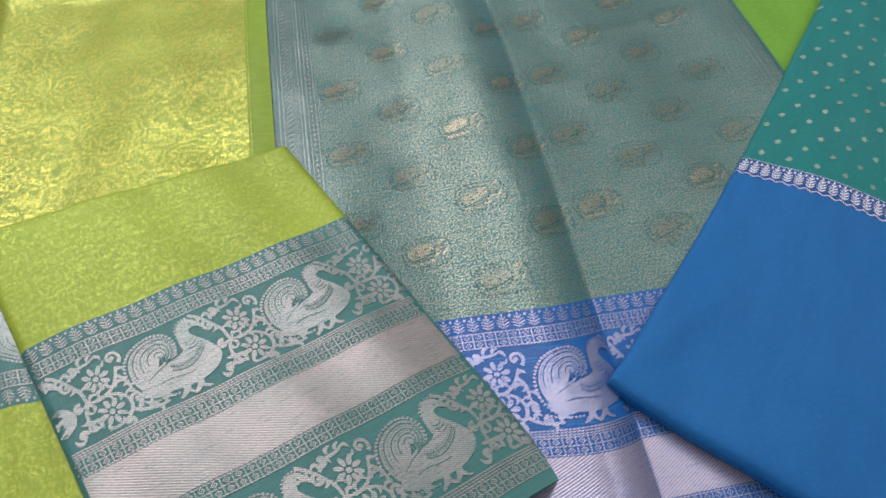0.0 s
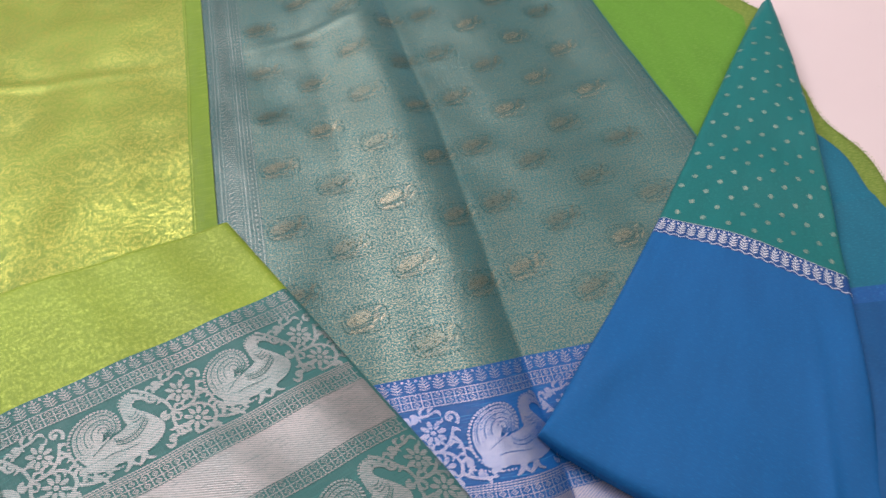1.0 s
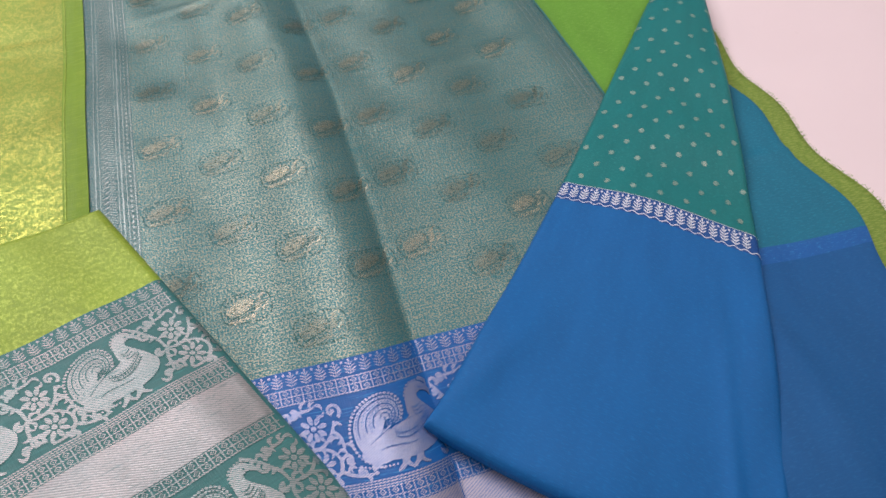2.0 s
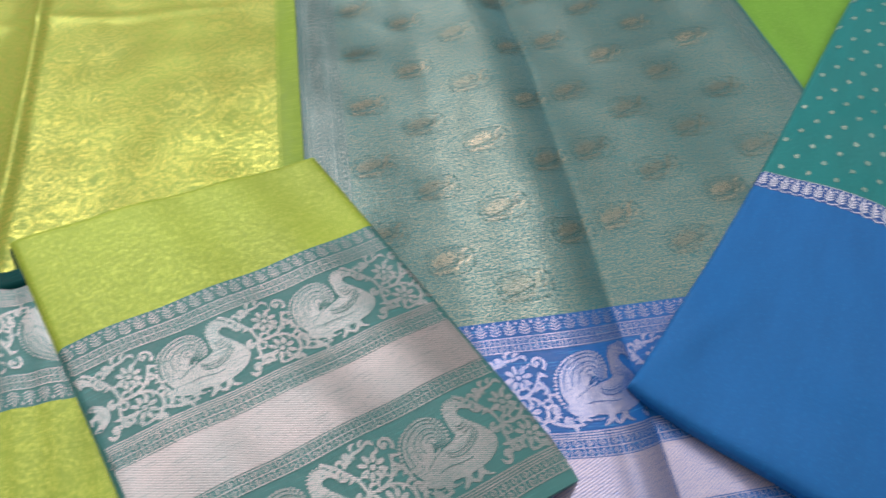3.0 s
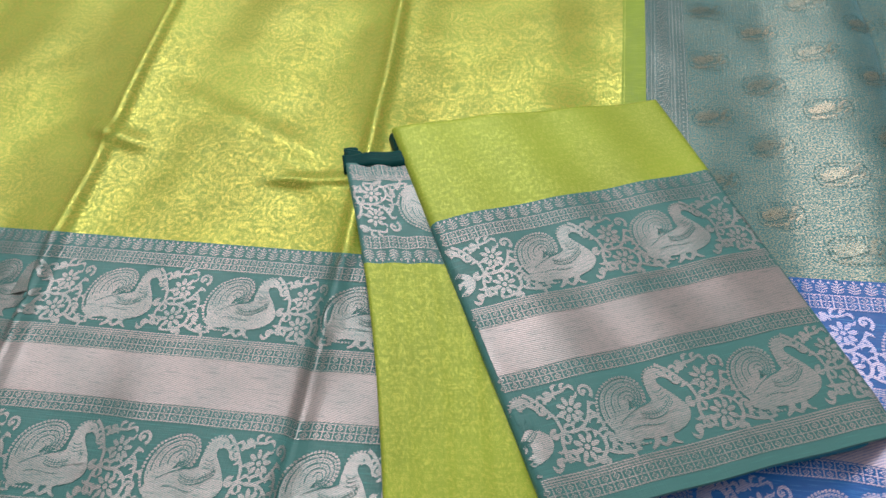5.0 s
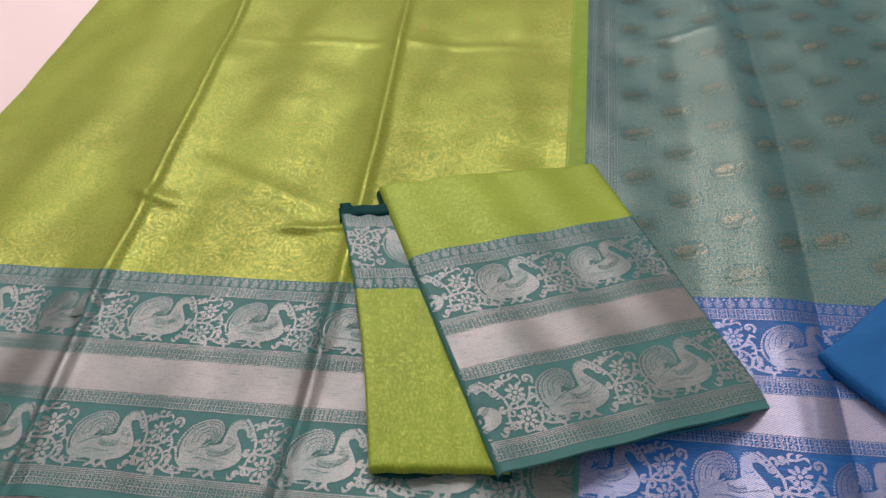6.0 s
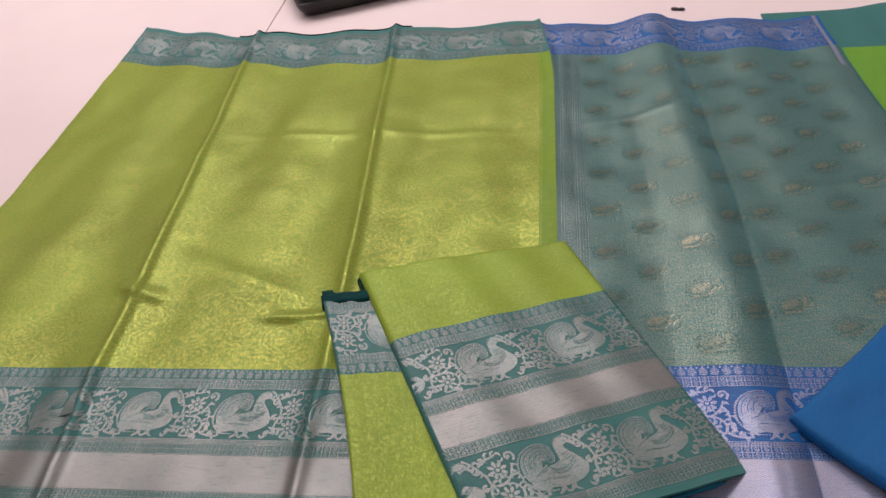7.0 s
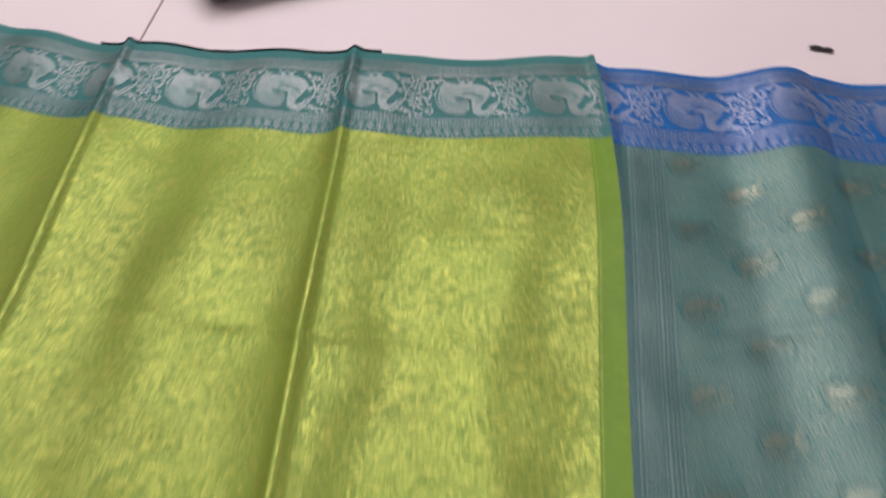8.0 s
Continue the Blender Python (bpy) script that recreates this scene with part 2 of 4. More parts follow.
def box(x0, x1, y0, y1, z0, z1, bevel=0.0, seg=2):
    bm = bmesh.new()
    bmesh.ops.create_cube(bm, size=1.0)
    for v in bm.verts:
        v.co = Vector(((x0 + x1) / 2 + v.co.x * (x1 - x0), (y0 + y1) / 2 + v.co.y * (y1 - y0), (z0 + z1) / 2 + v.co.z * (z1 - z0)))
    if bevel:
        bmesh.ops.bevel(bm, geom=bm.edges[:], offset=bevel, segments=seg, affect="EDGES", profile=0.5)
    return bm


def sheet(name, surf, u, v, mat, parent, hem=0.0012, label="", uvshift=(0, 0)):
    """Cloth over the grid u x v of a surface surf(U, V) -> X, Y, Z, with a turned-down hem of real thickness."""
    U, V = np.meshgrid(u, v)
    X, Y, Z = surf(U, V)
    nv, nu = U.shape
    verts = np.stack([X, Y, Z], -1).reshape(-1, 3)
    uvs = np.stack([U + uvshift[0], V + uvshift[1]], -1).reshape(-1, 2)
    a = (np.arange(nv - 1)[:, None] * nu + np.arange(nu - 1)[None]).ravel()
    faces = np.stack([a, a + 1, a + nu + 1, a + nu], -1)
    p, q, r = verts[a[0]], verts[a[0] + 1], verts[a[0] + nu]
    if np.cross(q - p, r - p)[2] < 0:
        faces = faces[:, ::-1]
    rim = list(range(nu)) + [nu * k + nu - 1 for k in range(1, nv)] + [nu * (nv - 1) + k for k in range(nu - 2, -1, -1)] + [nu * k for k in range(nv - 2, 0, -1)]
    low = verts[rim] - np.array([0, 0, hem])
    n0, m = len(verts), len(rim)
    k = np.arange(m)
    skirt = np.stack([n0 + k, n0 + (k + 1) % m, n0 + m + (k + 1) % m, n0 + m + k], -1)
    return finish(name, np.vstack([verts, verts[rim], low]), np.vstack([faces, skirt]), mat, parent, np.vstack([uvs, uvs[rim], uvs[rim]]), label=label)


def steps(a, b, size):
    return np.linspace(a, b, max(2, int(round(abs(b - a) / size)) + 1))


class Inlay:
    """Woven figures drawn as ribbons and patches in cloth coordinates, then laid on a surface."""

    def __init__(self):
        self.points, self.faces = [], []

    def ribbon(self, line, width):
        line = np.asarray(line, float)
        width = np.broadcast_to(np.asarray(width, float), len(line))[:, None] / 2
        run = np.gradient(line, axis=0)
        run /= np.maximum(np.linalg.norm(run, axis=1, keepdims=True), 1e-9)
        side = np.stack([-run[:, 1], run[:, 0]], -1) * width
        n = len(self.points)
        for a, b in zip(line + side, line - side):
            self.points += [a, b]
        self.faces += [(n + 2 * k, n + 2 * k + 1, n + 2 * k + 3, n + 2 * k + 2) for k in range(len(line) - 1)]
        return self

    def patch(self, cx, cy, rx, ry=None, turn=0.0, seg=10, rings=1, shape=None):
        """A filled oval, or any rim r(angle) about its middle."""
        ry = ry or rx
        ang = np.linspace(0, 2 * np.pi, seg, endpoint=False)
        rim = np.ones(seg) if shape is None else shape(ang)
        x, y = rx * rim * np.cos(ang), ry * rim * np.sin(ang)
        c, s = math.cos(turn), math.sin(turn)
        n = len(self.points)
        self.points.append(np.array([cx, cy]))
        for k in range(1, rings + 1):
            f = k / rings
            self.points += list(np.stack([cx + f * (x * c - y * s), cy + f * (x * s + y * c)], -1))
        self.faces += [(n, n + 1 + k, n + 1 + (k + 1) % seg) for k in range(seg)]
        for r in range(rings - 1):
            o, q = n + 1 + r * seg, n + 1 + (r + 1) * seg
            self.faces += [(o + k, q + k, q + (k + 1) % seg, o + (k + 1) % seg) for k in range(seg)]
        return self

    def fill(self, middle, line, rings):
        """The cloth between a middle and a curved rim, in rings."""
        n, m = len(self.points), len(line)
        middle, line = np.asarray(middle, float), np.asarray(line, float)
        for k in range(rings + 1):
            self.points += list(middle + (0.005 + 0.995 * k / rings) * (line - middle))
        self.faces += [(n + r * m + k, n + (r + 1) * m + k, n + (r + 1) * m + k + 1, n + r * m + k + 1) for r in range(rings) for k in range(m - 1)]
        return self

    def area(self, u, v):
        """One connected patch over the grid u x v."""
        n, m = len(self.points), len(u)
        self.points += [np.array([x, y]) for y in v for x in u]
        self.faces += [(n + j * m + i, n + j * m + i + 1, n + (j + 1) * m + i + 1, n + (j + 1) * m + i) for j in range(len(v) - 1) for i in range(m - 1)]
        return self

    def lay(self, name, place, surf, mat, parent, lift=0.0005, keep=None, label="", kind=""):
        """place maps drawing to cloth coordinates; keep(s, v) drops faces off the cloth."""
        pts = np.array(self.points)
        S, V = place(pts[:, 0], pts[:, 1])
        faces = self.faces
        if keep is not None:
            ok = keep(S, V)
            faces = [f for f in faces if all(ok[i] for i in f)]
        if not faces:
            return None
        e = 0.0008
        P = np.stack(surf(S, V), -1)
        N = np.cross(np.stack(surf(S + e, V), -1) - P, np.stack(surf(S, V + e), -1) - P)
        N /= np.maximum(np.linalg.norm(N, axis=1, keepdims=True), 1e-12)
        N[N[:, 2] < 0] *= -1
        P = P + lift * N
        out = []
        for f in faces:
            a, b, c = P[f[0]], P[f[1]], P[f[2]]
            out.append(f if np.cross(b - a, c - a) @ N[f[0]] > 0 else f[::-1])
        used = sorted({i for f in out for i in f})
        at = {i: k for k, i in enumerate(used)}
        return finish(name, P[used], [tuple(at[i] for i in f) for f in out], mat, parent, np.stack([S, V], -1)[used], label=label, kind=kind)


def arc(cx, cy, r0, r1, a0, a1, n=24, squash=1.0):
    """A spiral arc, degrees, from radius r0 to r1."""
    a = np.radians(np.linspace(a0, a1, n))
    r = np.linspace(r0, r1, n)
    return np.stack([cx + r * np.cos(a), cy + squash * r * np.sin(a)], -1)


def bend(p0, p1, p2, p3, n=16):
    t = np.linspace(0, 1, n)[:, None]
    p0, p1, p2, p3 = (np.array(p, float) for p in (p0, p1, p2, p3))
    return (1 - t) ** 3 * p0 + 3 * t * (1 - t) ** 2 * p1 + 3 * t * t * (1 - t) * p2 + t ** 3 * p3


# ---- woven figures; x along the border, y up towards the cloth's body, in row heights ----
CURL = np.array([0.45, 0.62])


def fan_path(f, n=20):
    """The fan's rim drawn in by f towards its curl: up from the body, round the left, over the top and back."""
    a = bend((0.16, 0.15), (-0.08, 0.28), (-0.06, 0.72), (0.21, 0.85), n)
    b = bend((0.21, 0.85), (0.44, 0.98), (0.68, 0.92), (0.66, 0.68), n)
    c = bend((0.66, 0.68), (0.64, 0.52), (0.52, 0.46), (0.42, 0.53), n // 2)
    return CURL + f * (np.vstack([a, b[1:], c[1:]]) - CURL)


def evenly(line, gap):
    """Points at even distances on a line."""
    d = np.concatenate([[0], np.cumsum(np.linalg.norm(np.diff(line, axis=0), axis=1))])
    at = np.arange(gap / 2, d[-1], gap)
    return np.stack([np.interp(at, d, line[:, 0]), np.interp(at, d, line[:, 1])], -1)


def fan_peacock():
    """A stylised peacock: a curled fan with a beaded rim, a plump oval body, a hooked neck with beak, and feet."""
    d = Inlay()
    d.fill(CURL, fan_path(0.90), 4)
    for x, y in evenly(fan_path(1.0), 0.047):
        d.patch(x, y, 0.021, 0.018, 0, 8)
    d.patch(0.635, 0.335, 0.475, 0.225, 0.05, 34, 4, lambda a: 1 + 0.05 * np.cos(2 * a - 0.6) - 0.04 * np.cos(3 * a))
    d.patch(0.26, 0.23, 0.19, 0.11, -0.10, 20, 2)
    neck = np.vstack([bend((0.90, 0.40), (0.87, 0.54), (0.81, 0.62), (0.81, 0.75), 12), bend((0.81, 0.75), (0.82, 0.87), (0.92, 0.90), (0.97, 0.84), 10)[1:]])
    d.ribbon(neck, np.concatenate([np.linspace(0.38, 0.16, 12), np.linspace(0.155, 0.13, 9)]))
    d.ribbon(bend((0.96, 0.86), (1.02, 0.84), (1.06, 0.79), (1.09, 0.70), 8), np.linspace(0.10, 0.014, 8))
    for x, y in evenly(bend((0.735, 0.74), (0.72, 0.93), (0.86, 0.99), (1.04, 0.93), 20), 0.045):
        d.patch(x, y, 0.018, 0.013, 0, 6)
    for x in (0.55, 0.72):
        d.ribbon(bend((x, 0.15), (x, 0.09), (x - 0.04, 0.05), (x - 0.12, 0.01), 7), np.linspace(0.10, 0.03, 7))
        d.ribbon(bend((x, 0.10), (x + 0.01, 0.05), (x + 0.05, 0.02), (x + 0.10, 0.01), 6), np.linspace(0.06, 0.02, 6))
    for x, y in evenly(bend((0.06, 0.13), (0.16, 0.09), (0.30, 0.085), (0.44, 0.085), 12), 0.045):
        d.patch(x, y, 0.017, 0.015, 0, 6)
    return d


def fan_gaps():
    """Ground colour lines that part the figure's fan, wing and collar."""
    d = Inlay()
    for f, w in ((0.77, 0.013), (0.56, 0.013), (0.36, 0.012)):
        d.ribbon(fan_path(f)[7:], w)
    d.ribbon(arc(0.45, 0.62, 0.07, 0.02, 180, -200, 24), 0.010)
    for f in (0.835, 0.665, 0.46):
        for x, y in evenly(fan_path(f)[5:], 0.040):
            d.patch(x, y, 0.008, seg=5)
    d.ribbon(bend((0.20, 0.36), (0.28, 0.40), (0.36, 0.46), (0.46, 0.485), 14), 0.008)
    d.ribbon(bend((0.46, 0.485), (0.54, 0.54), (0.62, 0.50), (0.72, 0.58), 12), 0.022)
    for k in range(2):
        line = bend((0.50, 0.44 - 0.055 * k), (0.62, 0.36 - 0.055 * k), (0.80, 0.38 - 0.05 * k), (0.96, 0.55 - 0.06 * k), 20)
        d.ribbon(line, 0.011)
        for x, y in evenly(line + np.array([0.0, 0.028]), 0.035):
            d.patch(x, y, 0.009, seg=5)
    for k in range(3):
        d.ribbon(bend((0.775 + 0.012 * k, 0.66 - 0.045 * k), (0.81, 0.62 - 0.045 * k), (0.85, 0.63 - 0.045 * k), (0.90 + 0.015 * k, 0.67 - 0.045 * k), 8), 0.009)
    d.patch(0.945, 0.85, 0.013, seg=6)
    d.ribbon(bend((0.30, 0.27), (0.45, 0.33), (0.60, 0.24), (0.74, 0.27), 14), 0.008)
    return d


def flower(d, x, y, r):
    for k in range(8):
        a = k * math.pi / 4 + 0.2
        d.patch(x + 0.66 * r * math.cos(a), y + 0.66 * r * math.sin(a), 0.36 * r, 0.19 * r, a, 10)
    d.patch(x, y, 0.22 * r, seg=8)


def leaf(d, x, y, size, turn):
    a = math.radians(turn)
    tip = np.array([x + size * math.cos(a), y + size * math.sin(a)])
    side = np.array([-math.sin(a), math.cos(a)]) * size * 0.3
    d.ribbon(bend((x, y), np.array([x, y]) * 0.67 + tip * 0.33 + side * 1.7, np.array([x, y]) * 0.33 + tip * 0.67 + side * 1.9, tip, 7), size * 0.36 * np.array([0.3, 0.6, 0.9, 1.1, 1.05, 0.7, 0.1]))


def vine():
    """Scrolling stems, curls, leaves and two flowers between the figures; 0 is the figure's right side."""
    d = Inlay()
    stems = (
        bend((-0.10, 0.97), (0.02, 0.90), (0.08, 0.80), (0.16, 0.66), 16),
        bend((0.16, 0.66), (0.24, 0.52), (0.14, 0.44), (0.30, 0.42), 16),
        bend((0.30, 0.42), (0.52, 0.40), (0.60, 0.56), (0.66, 0.72), 16),
        bend((0.30, 0.42), (0.44, 0.44), (0.62, 0.40), (0.64, 0.24), 16),
        bend((0.64, 0.24), (0.66, 0.08), (0.46, 0.0), (0.30, 0.03), 16),
        bend((0.24, 0.46), (0.12, 0.36), (0.10, 0.20), (0.22, 0.10), 16),
        bend((0.12, 0.80), (0.22, 0.96), (0.36, 0.86), (0.46, 0.94), 14),
        bend((0.64, 0.12), (0.74, 0.04), (0.90, 0.02), (1.02, 0.05), 14),
        bend((0.62, 0.60), (0.70, 0.54), (0.72, 0.44), (0.70, 0.36), 10),
    )
    for k, stem in enumerate(stems):
        d.ribbon(stem, np.linspace(0.046, 0.032, len(stem)))
        for j in range(2, len(stem) - 1, 5):
            run = stem[j + 1] - stem[j - 1]
            side = 1 if (j // 5 + k) % 2 else -1
            leaf(d, stem[j][0], stem[j][1], 0.120, math.degrees(math.atan2(run[1], run[0])) + side * 52)
    for cx, cy, r, a0, a1 in ((0.17, 0.14, 0.085, -40, 310), (0.07, 0.74, 0.075, 90, 430), (0.66, 0.84, 0.095, -60, 260), (0.72, 0.24, 0.07, 180, -140), (0.19, 0.90, 0.07, 200, 520), (0.03, 0.10, 0.055, 0, 330), (0.86, 0.08, 0.055, 90, 400), (0.53, 0.04, 0.05, 120, 430), (0.10, 0.42, 0.06, 60, 380)):
        d.ribbon(arc(cx, cy, r, r * 0.42, a0, a1, 26), np.linspace(0.046, 0.028, 26))
        d.patch(cx, cy, 0.030, seg=8)
    flower(d, 0.40, 0.67, 0.165)
    flower(d, 0.41, 0.215, 0.165)
    for x, y, s, t in ((0.04, 0.06, 0.13, 165), (0.98, 0.05, 0.12, 10), (0.42, 0.90, 0.11, 60), (0.56, 0.46, 0.12, 20), (0.24, 0.30, 0.11, 120), (0.56, 0.86, 0.10, 200), (0.74, 0.10, 0.11, 60)):
        leaf(d, x, y, s, t)
    return d


def leaf_row(width, pitch=0.0098, height=0.0125, thick=1.0):
    """Little fern sprays with a drop between each two, metres."""
    d = Inlay()
    for k in range(int(width / pitch)):
        x = (k + 0.5) * pitch
        d.ribbon([(x, 0.0008), (x, height * 0.5), (x, height * 0.8)], 0.0006)
        for j in range(4):
            y = height * (0.06 + 0.19 * j)
            reach = pitch * (0.40 if j < 3 else 0.26)
            for side in (-1, 1):
                d.ribbon([(x + side * 0.0004, y), (x + side * reach * 0.6, y + height * 0.11), (x + side * reach, y + height * 0.17)], [0.0008 * thick, 0.0011 * thick, 0.0005 * thick])
        d.patch(x, height * 0.9, 0.0008 * thick, 0.0013 * thick, 0, 7)
        d.patch(x + pitch / 2, height * 0.84, 0.0010, 0.0014, 0, 7)
    return d


def lattice_row(width, height=0.0125, pitch=0.0075):
    """Two rows of squares, a lozenge in each, metres."""
    d = Inlay()
    n = int(width / pitch)
    line = steps(0, width, 0.003)
    for y in (0.0004, height / 2, height - 0.0004):
        d.ribbon(np.stack([line, np.full(len(line), y)], -1), 0.0009)
    for k in range(n + 1):
        x = k * pitch
        d.ribbon([(x, 0.0), (x, height / 2), (x, height)], 0.0009)
        if k < n:
            for y in (height * 0.25, height * 0.75):
                ring = arc(x + pitch / 2, y, 0.0019, 0.0019, 0, 360, 5)
                d.ribbon(ring, 0.0009)
                d.patch(x + pitch / 2, y, 0.0006, seg=4)
    return d

# ---- room: unseen plain walls added to close the place, the tables ----
FLOOR = -0.76
for nm, x0, x1, y0, y1, z0, z1, mt, lb in (
    ("floor", -3.2, 3.4, -3.2, 4.2, FLOOR - 0.1, FLOOR, M_FLOOR, "beige tiled shop floor"),
    ("ceiling", -3.2, 3.4, -3.2, 4.2, CEIL, CEIL + 0.1, M_CEILING, "white painted ceiling"),
    ("wall_west", -3.3, -3.2, -3.3, 4.3, FLOOR - 0.1, CEIL + 0.1, M_WALL, "unseen plain cream wall added to close the room"),
    ("wall_east", 3.4, 3.5, -3.3, 4.3, FLOOR - 0.1, CEIL + 0.1, M_WALL, "unseen plain cream wall added to close the room"),
    ("wall_south", -3.2, 3.4, -3.3, -3.2, FLOOR - 0.1, CEIL + 0.1, M_WALL, "unseen plain cream wall added to close the room"),
    ("wall_north", -3.2, 3.4, 4.2, 4.3, FLOOR - 0.1, CEIL + 0.1, M_WALL, "unseen plain cream wall added to close the room"),
):
    tagged(part(nm, box(x0, x1, y0, y1, z0, z1), mt, None), lb, nm.split("_")[0], kind="structure")


def display_table(x0, x1, y0, y1, top, label):
    base = thing("display_table", label, "table", "display tables")
    part("tabletop", box(x0, x1, y0, y1, top - 0.03, top, 0.002), M_TABLE, base)
    part("edge_band", box(x0 + 0.004, x1 - 0.004, y0 + 0.004, y1 - 0.004, top - 0.06, top - 0.031, 0.002), M_EDGE, base)
    for x in (x0 + 0.06, x1 - 0.06):
        for y in (y0 + 0.06, y1 - 0.06):
            part("leg", box(x - 0.02, x + 0.02, y - 0.02, y + 0.02, FLOOR, top - 0.0605, 0.003), M_STEEL, base)
    return base


display_table(-0.3085, 1.55, -0.45, 1.75, 0.0, "white laminate display table under the spread sarees")
display_table(-2.1, -0.3140, -0.45, 1.75, -0.004, "white laminate display table butted against the other one")


# ---- how the spread cloth lies ----
def waves(x, y, seed, size):
    """Smooth uneven noise, about -1 to 1, from a few crossing waves."""
    rnd = random.Random(seed)
    out = 0.0
    for k in range(7):
        a, f = rnd.uniform(0, 2 * math.pi), rnd.uniform(0.6, 1.7) / size
        out = out + np.sin(2 * math.pi * f * (x * math.cos(a) + y * math.sin(a)) + rnd.uniform(0, 6.28) + 0.8 * np.sin(2 * math.pi * f * 0.43 * (y * math.cos(a) - x * math.sin(a))))
    return out / 4.0


def crest(d, height, left, right):
    """A pressed fold: a sharp crest that runs out to both sides."""
    w = np.where(d < 0, left, right)
    return height * (0.5 * np.exp(-((d / 0.0062) ** 2)) + 0.5 * np.exp(-(np.sqrt(d * d + 0.003 ** 2) - 0.003) / w))


def lap(d, height, wide):
    """A soft hump that rolls down to a pleat line at d = 0; the cloth beyond lies flat."""
    rise = np.clip((d + 3.2 * wide) / (2.2 * wide), 0, 1)
    roll = np.maximum(np.cos(np.clip((d + wide) / wide, 0, 1) * math.pi / 2), 0) ** 0.75
    return height * rise * rise * (3 - 2 * rise) * roll + 0.0010 * np.exp(-np.clip(d, 0, 1) / 0.016) * np.clip(d / 0.006, 0, 1)


def fold_c(y):
    return np.interp(y, (-0.25, -0.15, 0.0, 0.24, 0.58, 0.82), (-0.222, -0.230, -0.247, -0.261, -0.286, -0.305))


def fold_b(y):
    return np.interp(y, (-0.25, -0.10, 0.0, 0.22, 0.55, 0.82), (0.004, 0.002, 0.0, -0.009, -0.031, -0.049))


def fold_ab(y):
    return 0.236 - 0.008 * y - 0.03 * np.clip((y - 0.55) / 0.3, 0, 1) ** 2


def fold_t(y):
    return 0.448 - 0.025 * np.clip((y - 0.3) / 0.5, 0, 1)


def crease(x, y, x0, y0, x1, y1, height, wide):
    """A soft wrinkle along a line that fades at both ends."""
    lx, ly = x1 - x0, y1 - y0
    n = math.hypot(lx, ly)
    t = ((x - x0) * lx + (y - y0) * ly) / n ** 2
    d = ((x - x0) * -ly + (y - y0) * lx) / n
    return height * np.exp(-(d / wide) ** 2) * np.exp(-((t - 0.5) / 0.42) ** 4)


def lie(x, y):
    far = np.clip((y - 0.55) / 0.3, 0, 1)
    z = 0.0040 + 0.0024 * (1 + waves(x, y, 3, 0.34)) + 0.0006 * (1 + waves(x, y, 5, 0.10))
    z = z + crest(x - fold_c(y), 0.0115, 0.016, 0.019) + crest(x - fold_b(y), 0.0105 - 0.001 * far, 0.017, 0.018)
    z = z + crest(x - fold_ab(y), 0.003 + 0.005 * far, 0.034, 0.014) + lap(x - fold_t(y), 0.0145 - 0.007 * far, 0.032)
    z = z + crest(x + 0.54, 0.003, 0.02, 0.05) * far
    z = z + crease(x, y, -0.27, 0.470, 0.20, 0.455, 0.0014, 0.008) + crease(x, y, -0.285, 0.135, -0.21, 0.105, 0.005, 0.010)
    z = z + crease(x, y, -0.24, 0.20, -0.02, 0.09, 0.004, 0.014) + crease(x, y, -0.16, 0.13, 0.0, 0.045, 0.003, 0.011) + crease(x, y, -0.10, 0.075, 0.02, 0.085, 0.004, 0.006)
    z = z + crease(x, y, 0.27, 0.47, 0.43, 0.51, 0.0015, 0.006) + crease(x, y, 0.5, 0.30, 0.66, 0.33, 0.0015, 0.01)
    z = z + 0.0026 * np.sin(x * 47 + 1.1 + 0.9 * np.sin(3.1 * y)) * (1 + 0.5 * np.sin(5 * y + 8 * x)) + 0.0008 * waves(x, y * 0.35, 15, 0.07)
    return z + 0.0040 * waves(x, y, 9, 0.17) * np.clip((-y) / 0.2, 0, 1) + 0.0013 * np.sin(88 * x + 0.4 + 6 * y) * np.clip((0.02 - y) / 0.06, 0, 1) * np.clip((0.05 - x) / 0.05, 0, 1)


LEFT = -0.54


def far_sway(x, y):
    """The far edge runs unevenly: it swings out at the free corner and at the crest between the two cloths."""
    out = 0.042 * np.clip((-0.29 - x) / 0.25, 0, 1) ** 1.2 + 0.010 * np.exp(-(((x - 0.20) / 0.07) ** 2)) - 0.016 * np.clip((x - 0.44) / 0.22, 0, 1)
    return out * np.clip((y - 0.35) / 0.4, 0, 1)



def fit_to_view(y, z):
    """Shifts raised cloth towards the near side so that it lines up in the camera's view."""
    return y - z * 0.75 * (1 - np.clip((y - 0.45) / 0.2, 0, 1))



def green_surf(u, y):
    """u runs from the free left edge (-0.54) to the hem beside the teal cloth (0.236)."""
    t = (u - LEFT) / (0.236 - LEFT)
    left = LEFT + 0.004 + 0.003 * np.sin(7 * y)
    x = left + t * (fold_ab(y) - left)
    corner = np.clip((y - 0.6) / 0.23, 0, 1) * np.clip((-0.30 - x) / 0.2, 0, 1)
    z = lie(x, y)
    return x, fit_to_view(y, z) + 0.003 + far_sway(x, y), z + 0.0040 + 0.008 * corner


def teal_surf(u, y):
    """u from 0.20, under the green hem, to the right edge at 0.69."""
    t = np.clip((u - 0.47) / 0.22, 0, 1)
    x = u - 0.021 * t * np.clip((y - 0.22) / 0.5, 0, 1)
    lap = np.clip((0.245 - u) / 0.012, 0, 1)
    z = lie(x, y)
    return x, fit_to_view(y, z) + 0.003 + far_sway(x, y), z + 0.0026 - 0.0008 * lap


